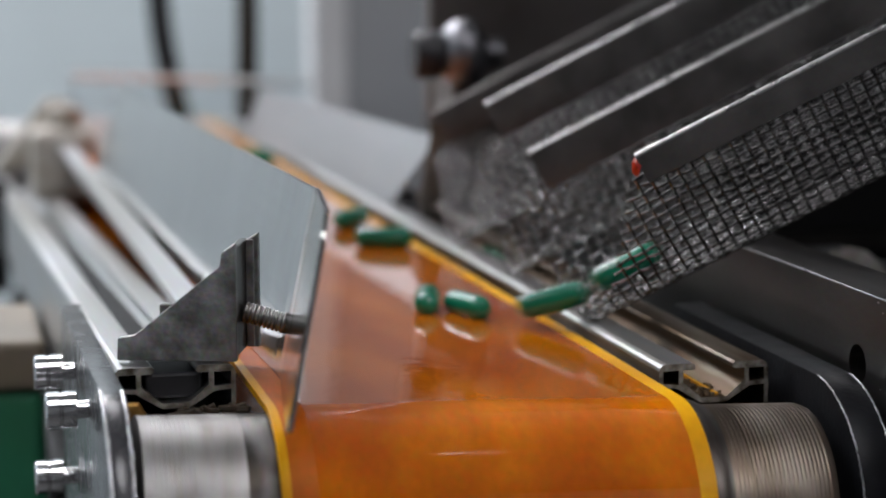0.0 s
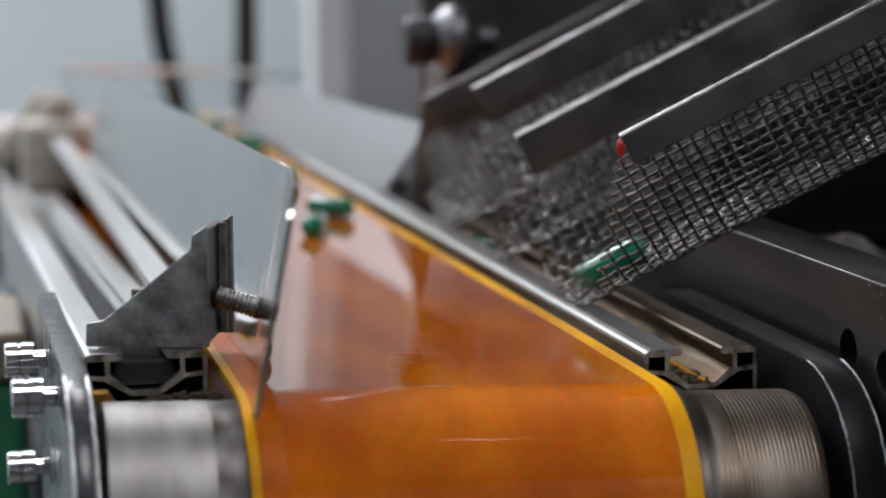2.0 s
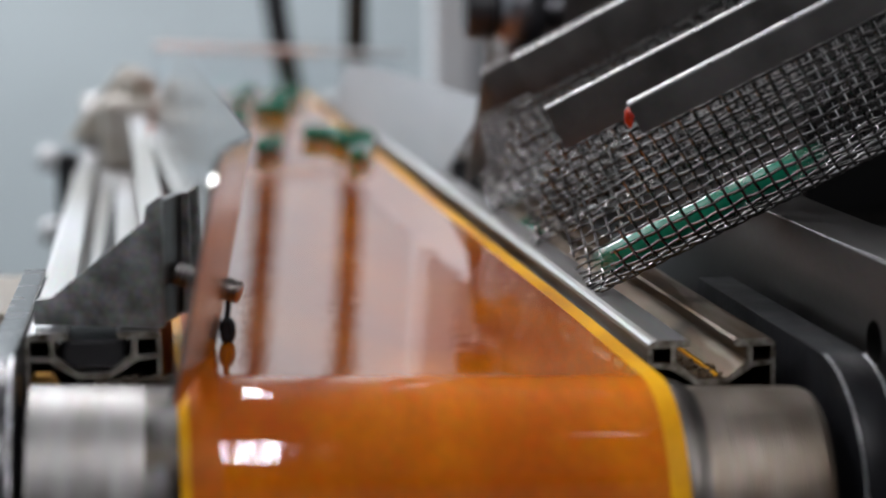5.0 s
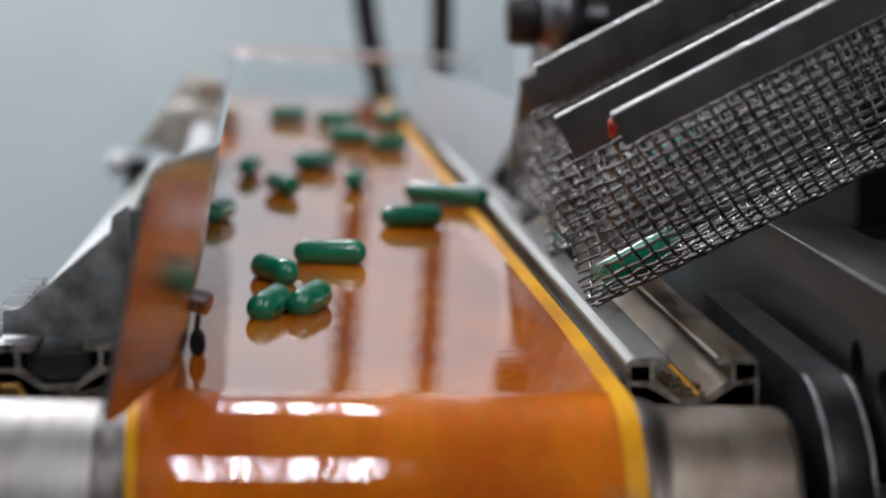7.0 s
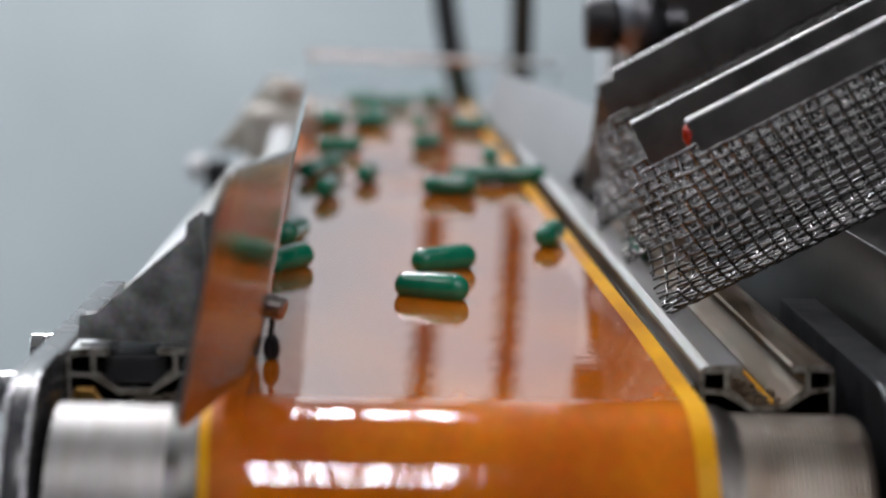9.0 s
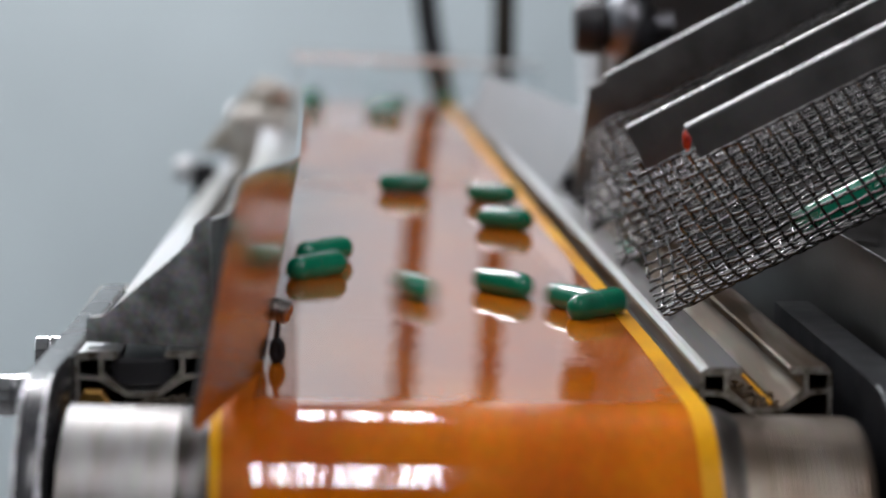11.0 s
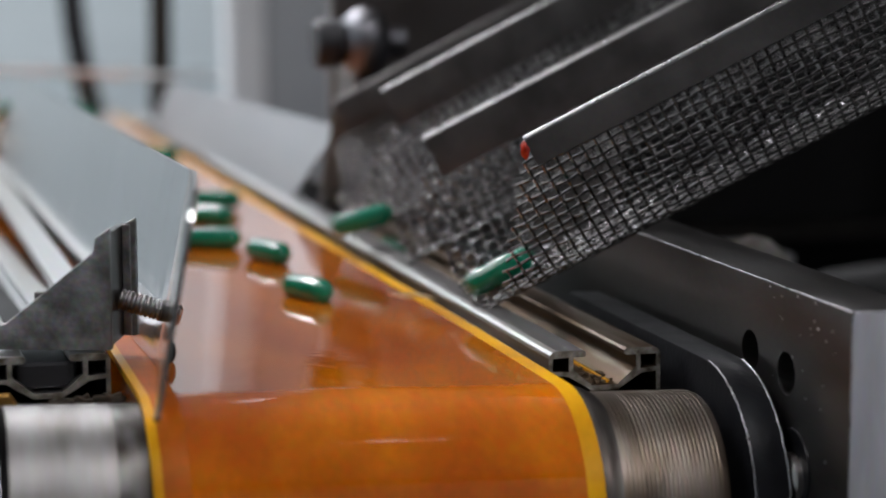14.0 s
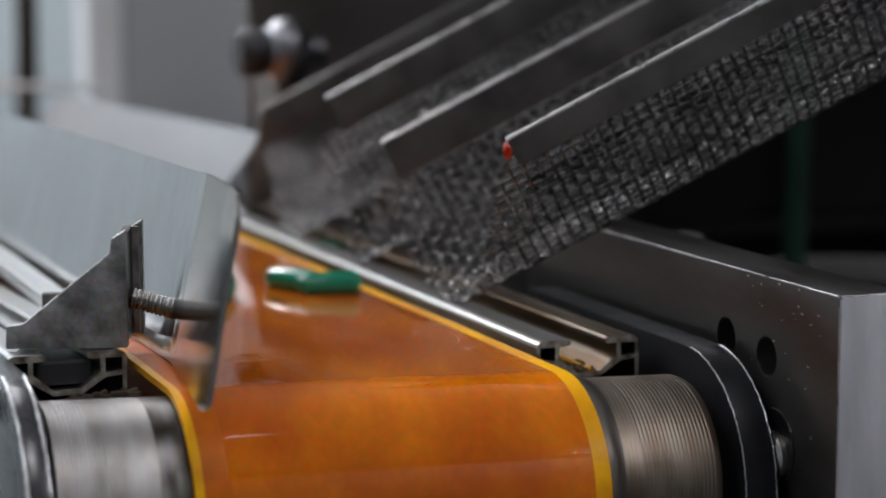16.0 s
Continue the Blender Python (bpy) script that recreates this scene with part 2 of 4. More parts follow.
def tubes(lines, radius, sides=5):
    """Mesh data of many round wires along polylines."""
    vs, fs = [], []
    base = 0
    ang = np.arange(sides) * 2 * np.pi / sides
    for p in lines:
        p = np.asarray(p, float)
        t = np.gradient(p, axis=0)
        t /= np.linalg.norm(t, axis=1)[:, None]
        ref = np.array([0.31, 0.83, 0.46])
        u = np.cross(t, ref)
        u /= np.linalg.norm(u, axis=1)[:, None]
        v = np.cross(t, u)
        ring = p[:, None, :] + radius * (np.cos(ang)[None, :, None] * u[:, None, :] + np.sin(ang)[None, :, None] * v[:, None, :])
        vs.append(ring.reshape(-1, 3))
        n = len(p)
        i = np.arange(n - 1)[:, None] * sides + np.arange(sides)[None, :]
        j = np.arange(n - 1)[:, None] * sides + (np.arange(sides)[None, :] + 1) % sides
        fs.append(np.stack([i, j, j + sides, i + sides], -1).reshape(-1, 4) + base)
        base += n * sides
    me = bpy.data.meshes.new("wires")
    me.from_pydata(np.concatenate(vs).tolist(), [], np.concatenate(fs).tolist())
    me.shade_smooth()
    return me


def arc(cx, cz, r, a0, a1, n):
    return [(cx + r * math.cos(radians(a0 + (a1 - a0) * i / n)), cz + r * math.sin(radians(a0 + (a1 - a0) * i / n))) for i in range(n + 1)]


# ---- room ----
ROOM = (-1.9, 2.6, -2.2, 2.4, -0.95, 1.7)
rx0, rx1, ry0, ry1, rz0, rz1 = ROOM
tagged(part("floor", box(rx0, rx1, ry0, ry1, rz0 - 0.1, rz0, 0), FLOOR), "grey coated workshop floor", "floor", kind="structure")
tagged(part("ceiling", box(rx0, rx1, ry0, ry1, rz1, rz1 + 0.1, 0), CEIL), "white ceiling above the lamps and fill lights", "ceiling", kind="structure")
tagged(part("wall_north", box(rx0 - 0.1, rx1 + 0.1, ry1, ry1 + 0.1, rz0 - 0.1, rz1 + 0.1, 0), PALE), "pale blue-grey panel wall", "wall", kind="structure")
# south and east walls stay unseen; darkened so belt and metal mirror less
GREY_WALL = mat("dark_unseen_wall", (0.17, 0.17, 0.175), 0.6, 0, 0.1, 3, 0.02, 200)
tagged(part("wall_south", box(rx0 - 0.1, rx1 + 0.1, ry0 - 0.1, ry0, rz0 - 0.1, rz1 + 0.1, 0), GREY_WALL), "unseen wall kept dark to weaken reflections", "wall", kind="structure")
tagged(part("wall_west", box(rx0 - 0.1, rx0, ry0, ry1, rz0 - 0.1, rz1 + 0.1, 0), PALE), "pale blue-grey panel wall", "wall", kind="structure")
tagged(part("wall_east", box(rx1, rx1 + 0.1, ry0, ry1, rz0 - 0.1, rz1 + 0.1, 0), GREY_WALL), "unseen wall kept dark to weaken reflections", "wall", kind="structure")

# ---- conveyor ----
BELT_Z, AX_Y, R_B = -0.0022, -0.0265, 0.0290
BELT_L, BELT_R = -0.0508, 0.0527
AX_Z = -0.0297
R_DRUM = 0.0262
ROLL = 0.034
BELT_END = 0.84
TOE = 0.012


def belt_top(y, x=0.0):
    """Height of the belt's upper run, which sinks a little from the front drum on to the bed and leans to one side."""
    u = min(1.0, max(0.0, (y - AX_Y) / 0.33))
    return AX_Z + R_B + (BELT_Z - AX_Z - R_B) * u - ROLL * x


def toed(ob):
    """The conveyor swings a little aside towards its far end."""
    for v in ob.data.vertices:
        v.co.x -= TOE * max(0.0, v.co.y - 0.05)
    return ob


conveyor = thing("belt_conveyor", "small belt conveyor with orange belt between aluminium rails", "conveyor")


def belt_strip(x0, x1, r_out, r_in):
    """A closed loop of belt round the two drums."""
    bm = bmesh.new()
    pts = []
    far_z = BELT_Z - R_B
    for r in (r_out, r_in):
        loop = []
        for i in range(81):
            y = AX_Y + (BELT_END - AX_Y) * (i / 80) ** 1.6
            loop.append((y, belt_top(y) - R_B + r))
        loop += [(BELT_END + r * math.sin(radians(a)), far_z + r * math.cos(radians(a))) for a in range(6, 180, 6)]
        loop += [(BELT_END + (AX_Y - BELT_END) * i / 60, far_z + (AX_Z - far_z) * i / 60 - r) for i in range(61)]
        loop += [(AX_Y - r * math.sin(radians(a)), AX_Z - r * math.cos(radians(a))) for a in range(3, 180, 3)]
        pts.append(loop)
    n = len(pts[0])
    rows = []
    for (yo, zo), (yi, zi) in zip(*pts):
        rows.append([bm.verts.new((x, y, z - ROLL * x)) for x, y, z in ((x0, yo, zo), (x1, yo, zo), (x1, yi, zi), (x0, yi, zi))])
    for i in range(n):
        a, b = rows[i], rows[(i + 1) % n]
        for k in range(4):
            bm.faces.new((a[k], a[(k + 1) % 4], b[(k + 1) % 4], b[k]))
    return bm


belt = toed(part("belt", belt_strip(-0.0424, BELT_R - 0.0044, R_B, R_B - 0.0016), ORANGE, conveyor, "glossy translucent orange belt", smooth=40))
# matte strip added so the belt mirrors no bright plate along this margin
toed(part("belt_margin", belt_strip(BELT_L + 0.0022, -0.0424, R_B - 0.0001, R_B - 0.0017), ORANGE_DULL, conveyor, "matte dull orange belt margin", smooth=40))
toed(part("belt_edge", belt_strip(BELT_R - 0.0044, BELT_R, R_B - 0.0001, R_B - 0.0018), YELLOW, conveyor, "yellow sealed belt edge", smooth=40))
toed(part("belt_edge", belt_strip(BELT_L, BELT_L + 0.0022, R_B - 0.0001, R_B - 0.0018), YELLOW, conveyor, "yellow sealed belt edge", smooth=40))


def drum(y, z):
    """A drum with fine turned grooves; a thicker middle under the belt with a polished shoulder."""
    r, hub = R_DRUM, R_B - 0.0022
    prof = [(0, -0.0826), (r - 0.004, -0.0826), (r - 0.0028, -0.0824)]
    x = -0.0820
    prof.append((r - 0.0003, x))
    while x < -0.0495:
        groove = 0.00003 if x < -0.070 else 0.00001
        prof += [(r, x + 0.00015), (r, x + 0.0006), (r - groove, x + 0.00075), (r - groove, x + 0.0010)]
        x += 0.0011
    prof += [(r, -0.0490), (hub, -0.0480), (hub, 0.0500), (r + 0.0016, 0.0510), (r + 0.0016, 0.0538), (r + 0.0011, 0.0556), (r, 0.0578)]
    x = 0.0580
    while x < 0.0830:
        groove = 0.00011 if x > 0.062 else 0.00003
        prof += [(r, x + 0.00015), (r, x + 0.0006), (r - groove, x + 0.00075), (r - groove, x + 0.0010)]
        x += 0.0011
    prof += [(r - 0.0006, 0.0845), (r - 0.0028, 0.0852), (r - 0.004, 0.0853), (0, 0.0853)]
    bm = lathe(prof, 72)
    for f in bm.faces:
        fx = f.calc_center_median().x
        f.material_index = 2 if fx > 0.0579 else (1 if fx > -0.0485 else (3 if fx > -0.0585 else 0))
    ob = part("drum", bm, [DRUM, DRUM_DARK, DRUM_BROWN, DRUM_SMUDGE], conveyor, "grooved steel drum, worn and scratched", smooth=50)
    ob.location = (-TOE * max(0.0, y - 0.05), y, z)
    return ob


drum_front = drum(AX_Y, AX_Z)
drum_back = drum(BELT_END, BELT_Z - R_B)


def rail(name, x0, ztop, y0, y1, material, label):
    """An extruded rail: walls, lips, web and sloped ribs, open chambers at its sawn end."""
    bm = bmesh.new()
    t = 0.0011
    w, h = 0.030, 0.030

    def poly(pts, skin=0):
        pts = [(x0 + p, ztop + q) for p, q in pts]
        lo = [bm.verts.new((p[0], y0, p[1])) for p in pts]
        hi = [bm.verts.new((p[0], y1, p[1])) for p in pts]
        f = bm.faces.new(lo)
        f.material_index = 1
        bm.faces.new(hi[::-1])
        n = len(pts)
        for i in range(n):
            bm.faces.new((lo[i], hi[i], hi[(i + 1) % n], lo[(i + 1) % n])).material_index = skin
    for k in (0, 1):
        def pl(pts, skin=0):
            pts = [(a if k == 0 else w - a, b) for a, b in pts]
            poly(pts if k == 0 else pts[::-1], skin)
        # top lip with its rounded shoulder, outer wall, chamber wall, chamber floor and sloped rib
        pl([(0.0022, 0), (0.0092, 0), (0.0098, -0.0005), (0.0098, -0.0014), (0.0092, -0.0018), (0.0066, -0.0018), (0.0054, -0.0018), (t, -0.0018), (0, -0.0018), (0.0003, -0.0010), (0.0010, -0.0003)], 0 if k else 2)
        pl([(0, -0.0018), (t, -0.0018), (t, -0.0052), (t, -0.0063), (t, -h), (0, -h)])
        pl([(0.0054, -0.0018), (0.0066, -0.0018), (0.0066, -0.0050), (0.0054, -0.0055)])
        pl([(t, -0.0052), (0.0054, -0.0055), (0.0066, -0.0050), (0.0116, -0.0092), (0.0116, -0.0106), (0.0052, -0.0066), (t, -0.0063)])
    poly([(0.0116, -0.0092), (w - 0.0116, -0.0092), (w - 0.0116, -0.0106), (0.0116, -0.0106)])
    poly([(t, -h + t), (w - t, -h + t), (w - t, -h), (t, -h)])
    bmesh.ops.remove_doubles(bm, verts=bm.verts[:], dist=1e-6)
    return part(name, bm, [material, ALU_CUT, ALU], conveyor, label)


RZ, LZ = 0.0, 0.005
right_rail = rail("side_rail", 0.056, RZ, 0.0, BELT_END - 0.03, ALU_DIRTY, "aluminium slot rail, stained brown")
left_rail = rail("side_rail", -0.0835, LZ, 0.004, BELT_END - 0.03, ALU, "bright aluminium slot rail")
SINK = 0.048


def sinking(ob):
    """The left rail runs a little downhill: shear a part of it to follow."""
    for v in ob.data.vertices:
        v.co.z -= SINK * max(0.0, v.co.y - 0.02)
    return ob


sinking(left_rail)
for ob in (left_rail, right_rail):
    toed(ob)
toed(part("guide_strip", box(-0.0560, -0.0478, 0.060, 0.60, 0.0002, 0.0042, 0.0004), ALU, conveyor, "aluminium strip under the guide plate"))
toed(part("slot_cover", box(0.0722, 0.0730, 0.002, BELT_END - 0.04, -0.0092, -0.0086, 0), YELLOW, conveyor, "thin yellow strip in the slot"))
part("skirt", box(0.0540, 0.0556, 0.004, 0.3, -0.012, -0.0052, 0), BLACK, conveyor)

part("slot_nut", box(-0.0757, -0.0613, 0.0075, 0.033, LZ - 0.0088, LZ - 0.0024, 0.0008), HOSE, conveyor, "black slot nut")
# dark filler puts the slot's inner shade into colour
sinking(part("slot_dirt", box(-0.0712, -0.0638, 0.034, 0.60, LZ - 0.0091, LZ - 0.0078, 0), DARK, conveyor, "dark filler in place of the slot's shade"))
crumbs = bmesh.new()
crumb_gen = random.Random(21)
for _ in range(34):
    w = crumb_gen.uniform(0.0004, 0.0013)
    cx, cy = crumb_gen.uniform(0.0668, 0.0752), 0.001 + abs(crumb_gen.gauss(0, 0.012))
    box_into(crumbs, cx, cx + w, cy, cy + w * 1.3, -0.0091, -0.0091 + w * 0.6, Matrix.Translation((cx, cy, 0)) @ Matrix.Rotation(crumb_gen.uniform(0, 0.3), 4, "Z") @ Matrix.Translation((-cx, -cy, 0)))
part("slot_crumbs", crumbs, mat("brown_crumbs", (0.16, 0.1, 0.045), 0.8, 0, 0.4, 300, 0.2, 900), conveyor, "brown crumbs of dirt in the slot")["kind"] = "stuff"
part("brass_nut", lathe([(0, 0.0), (0.0032, 0.0), (0.0040, 0.0007), (0.0040, 0.004), (0, 0.004)], 6, Matrix.Translation((-0.0795, 0.0035, LZ - 0.0122)) @ Matrix.Rotation(radians(90), 4, "Z")), mat("dirty_brass", (0.5, 0.27, 0.07), 0.35, 0.8, 0.3, 200, 0.1, 900), conveyor, "dirty brass nut in the rail")
grime = bmesh.new()
for _ in range(46):
    w = crumb_gen.uniform(0.0006, 0.0024)
    cx = crumb_gen.uniform(-0.068, -0.0515)
    cy, cz = 0.0022 + crumb_gen.uniform(0, 0.0012), LZ - 0.0108 - abs(crumb_gen.gauss(0, 0.0009))
    box_into(grime, -w, w, -w * 0.5, w * 0.5, -w * 0.3, w * 0.3, Matrix.Translation((cx, cy, cz)) @ Matrix.Rotation(crumb_gen.uniform(-0.5, 0.5), 4, "Y"))
bevel(grime, 0.00018, 1)
part("rail_grime", grime, mat("caked_grime", (0.13, 0.095, 0.06), 0.7, 0, 0.5, 400, 0.4, 900, (1, 1, 1), (0.04, 0.03, 0.02), 0.5), conveyor, "caked brown grime under the rail")["kind"] = "stuff"
# bearing plates
def plate_outline(top, r, cy, back):
    return [(back, top)] + [(cy + 0.005, top)] + arc(cy, top - r, r, 95, 195, 22) + [(cy - 0.02, -0.11), (back, -0.11)]


def bearing_plate(x0, x1, top, r, cy, back, label, material=BLACK):
    o = plate_outline(top, r, cy, back)
    ob = part("bearing_plate", extrude(o, "x", x0, x1, 0.0003), material, conveyor, label, smooth=30)
    line = [(y, z) for y, z in o[2:-2]]
    wear = random.Random(21)
    fine = [(Vector(a).lerp(Vector(b), k / 4)) for a, b in zip(line, line[1:]) for k in range(4)]
    for x in (x0 + 0.0003, x1 - 0.0003):
        # the bare edge wanders, now broad, now thin
        run = [(x + wear.uniform(-0.00016, 0.00016), p[0] + wear.uniform(-0.00012, 0.00012), p[1] - 0.00005 + wear.uniform(-0.00014, 0.00010)) for p in fine]
        part("worn_rim", tubes([run], 0.0005 if x < 0 else 0.00024), BARE, ob, "bare rubbed edge")
    return ob


bearing_plate(0.0905, 0.0998, 0.0, 0.0342, -0.0185, 0.088, "black rounded bearing plate, edges rubbed bare")
lp = bearing_plate(-0.0894, -0.0838, 0.0062, 0.0365, -0.0235, 0.125, "scuffed grey bearing plate with rounded nose", PLATE_GREY)

for ob in [lp] + list(lp.children):
    sinking(ob)


def cap_screw(y, z):
    k = pose(-0.0892, y, z)
    prof = [(0, -0.0085), (0.0017, -0.0085), (0.0019, -0.0112), (0.0042, -0.0112), (0.0047, -0.0107)]
    prof += [(0.0047, -0.0078), (0.0043, -0.0076), (0.0043, -0.0072), (0.0047, -0.0070), (0.0047, -0.0036), (0.0024, -0.0034), (0.0024, 0.001), (0, 0.001)]
    bm = lathe(prof, 28)
    ob = part("cap_screw", bm, CHROME, lp, "polished socket head screw", smooth=35)
    ob.location = k.translation
    return ob


for yz in ((0.064, -0.0068), (0.004, -0.0046), (0.078, -0.0395), (0.016, -0.0400)):
    cap_screw(*yz)

# corner bracket
bx0, bx1, by0, by1 = -0.0835, -0.0505, 0.0039, 0.0269
bz = LZ + 0.0003
H = 0.0306
bracket = part("corner_bracket", extrude([(bx0, bz), (bx1 - 0.0026, bz), (bx1 - 0.0026, bz + H - 0.0008), (bx1 - 0.0062, bz + H - 0.0032), (bx1 - 0.0066, bz + H - 0.0066),
                                          (bx0 + 0.0045, bz + 0.0064), (bx0 + 0.0003, bz + 0.0058)], "y", by0, by0 + 0.0026, 0.0005), CAST, conveyor, "grey die-cast triangular corner bracket", smooth=30)
turn_at = Matrix.Translation((bx1 - 0.0026, by0, 0))
bracket.matrix_basis = turn_at @ Matrix.Rotation(radians(-18), 4, "Z") @ turn_at.inverted()
part("bracket_cheek", extrude([(bx0 + 0.002, bz), (bx1 - 0.0003, bz), (bx1 - 0.0003, bz + H - 0.0008), (bx1 - 0.004, bz + H - 0.0030), (bx1 - 0.0045, bz + H - 0.0064),
                               (bx0 + 0.011, bz + 0.0035), (bx0 + 0.002, bz + 0.003)], "y", by1 - 0.0026, by1, 0.0004), CAST, bracket)
part("bracket_web", extrude([(bx0 + 0.002, bz + 0.0002), (bx1 - 0.0036, bz + 0.0002), (bx1 - 0.0036, bz + H - 0.012), (bx1 - 0.0064, bz + H - 0.012), (bx0 + 0.009, bz + 0.0042)], "y", by0 + 0.0027, by1 - 0.0027), CAST, bracket)
# darker than the cast bracket: the recess's shade is in the colour
up_ob = part("bracket_upright", box(bx1 - 0.0050, bx1 - 0.0028, by0 + 0.0027, by1 - 0.0027, bz + 0.001, bz + H - 0.0022, 0.0003), BLOCK, bracket, "recessed upright, darkened for its shade")
part("upright_rib", box(bx1 - 0.0027, bx1 - 0.0008, (by0 + by1) / 2 + 0.004, (by0 + by1) / 2 + 0.0052, bz + 0.001, bz + H - 0.002, 0.0002), CAST, up_ob)
part("rear_lug", box(bx0 + 0.006, bx0 + 0.012, by1 + 0.0002, by1 + 0.003, bz + 0.0002, bz + 0.0105, 0.0005), CAST, bracket)


def threaded(r, pitch, length, sides=20):
    """A thread along +x: ridges of a fine screw."""
    prof = [(0, 0)]
    x = 0.0
    while x < length:
        prof += [(r * 0.82, x), (r, x + pitch * 0.35), (r, x + pitch * 0.6), (r * 0.82, x + pitch * 0.95)]
        x += pitch
    prof += [(r * 0.8, length + 0.0003), (0, length + 0.0003)]
    return lathe(prof, sides)


screw = part("set_screw", threaded(0.0027, 0.0011, 0.0152), SCREW, bracket, "threaded rusty set screw")
screw.location = (bx1 - 0.0025, by0 + 0.0105, 0.0163)
screw.rotation_euler = (0, radians(16), 0)


# thin dark wire with a loop, below the screw's tip
clip = part("spring_clip", tubes([[(-0.0382, 0.0115, 0.0110), (-0.0384, 0.0113, 0.0085), (-0.0388, 0.0112, 0.0055)]], 0.0007, 8), BLACK, conveyor, "dark wire with a loop under the screw")
part("clip_loop", tubes([[(-0.0386 + 0.0009 * math.sin(radians(a)), 0.0112, 0.0032 + 0.0022 * math.cos(radians(a))) for a in range(0, 361, 15)]], 0.0011, 8), BLACK, clip)


# guide plates: sheet bent into facets
def sheet(rings, thick, material, label, name="guide_plate", parent=None):
    """A bent sheet from upright edges (bottom point, top point), thickened along its normals; the first edge's top corner rounded."""
    bm = bmesh.new()
    cols = []
    rows = 10
    for k, (b, t) in enumerate(rings):
        b, t = Vector(b), Vector(t)
        cols.append([bm.verts.new(b.lerp(t, i / rows)) for i in range(rows + 1)])
    for a, b in zip(cols, cols[1:]):
        for i in range(rows):
            bm.faces.new((a[i], b[i], b[i + 1], a[i + 1]))
    ob = part(name, bm, material, parent or conveyor, label)
    so = ob.modifiers.new("thickness", "SOLIDIFY")
    so.thickness, so.offset = thick, 0
    return ob


def flap_rings(b0, t0, b1, t1, r):
    """Upright edges from the free end inwards, the free end's top corner rounded."""
    b0, t0, b1, t1 = Vector(b0), Vector(t0), Vector(b1), Vector(t1)
    run = (t1 - t0).length
    out = []
    for k in range(9):
        u = r * (1 - math.cos(radians(90 * k / 8)))
        drop = r - math.sqrt(max(0, r * r - (r - u) ** 2))
        f = u / run
        b, t = b0.lerp(b1, f), t0.lerp(t1, f)
        out.append((b + (t - b).normalized() * drop * 0.35, t - (t - b).normalized() * drop))
    return out


left_plate = sheet(flap_rings((-0.0527, -0.0735, 0.0030), (-0.0430, -0.0705, 0.0516), (-0.0424, 0.000, 0.0012), (-0.0334, -0.004, 0.0488), 0.0095) + [
                    ((-0.0424, 0.000, 0.0012), (-0.0334, -0.004, 0.0488)),
                    ((-0.0420, 0.006, 0.0010), (-0.0331, 0.002, 0.0486)),
                    ((-0.0420, 0.013, 0.0008), (-0.0331, 0.010, 0.0482)),
                    ((-0.0452, 0.125, 0.0002), (-0.0347, 0.136, 0.0466)),
                    ((-0.0535, 0.479, 0.0002), (-0.0406, 0.479, 0.0430))],
                   0.0011, STEEL, "bent mirror-polished guide plate leaning over the belt")
right_plate = sheet(flap_rings((0.0577, 0.345, 0.0004), (0.0708, 0.313, 0.0310), (0.0452, 0.695, -0.0030), (0.0525, 0.67, 0.0262), 0.013) + [
                     ((0.0452, 0.695, -0.0030), (0.0525, 0.67, 0.0262))],
                    0.0011, STEEL_SOFT, "satin stainless guide plate leaning outwards")
part("end_shield", extrude([(-0.049, 0.002), (0.080, 0.002), (0.086, 0.026), (-0.049, 0.033)], "y", 0.700, 0.703, 0.0008), ACRYL, conveyor, "clear acrylic end shield")
part("shield_edge", extrude([(-0.049, 0.0332), (0.086, 0.0262), (0.086, 0.0290), (-0.049, 0.0360)], "y", 0.6998, 0.7032, 0.0003), FROST, conveyor, "sawn white acrylic edge")
part("plate_clip", extrude([(0.349, -0.003), (0.325, -0.003), (0.343, 0.006), (0.356, 0.006)], "x", 0.0592, 0.068, 0.0005), BLACK, conveyor, "black plate clip")

# far end block of the left rail
part("tension_block", box(-0.077, -0.042, 0.600, 0.636, LZ - 0.030, 0.012, 0.006, 4), CREAM, conveyor, "cream cast belt tension block")
part("tension_arm", extrude([(-0.096, -0.012), (-0.082, -0.012), (-0.054, 0.012), (-0.054, 0.024), (-0.066, 0.026)], "y", 0.6375, 0.650, 0.002), CREAM, conveyor)
part("tension_knob", lathe([(0, 0), (0.008, 0), (0.009, 0.002), (0.009, 0.010), (0.007, 0.012), (0, 0.012)], 24, Matrix.Translation((-0.058, 0.618, 0.0115)) @ Matrix.Rotation(radians(-90), 4, "Y")), CREAM, conveyor)
# frame below
part("underframe", box(-0.085, 0.085, 0.10, 0.75, -0.95, -0.092, 0.004), DARK, conveyor, "dark painted underframe")

# sensor with white studs beside the conveyor
sensor = part("sensor_bar", box(-0.100, -0.088, 0.635, 0.647, -0.076, -0.017, 0.002), HOSE, conveyor, "black bar with white studs")
for z in (-0.058, -0.021):
    part("stud", lathe([(0, -0.009), (0.005, -0.009), (0.007, -0.005), (0.007, 0)], 20, Matrix.Translation((-0.100, 0.641, z))), WHITE, sensor, "white stud")

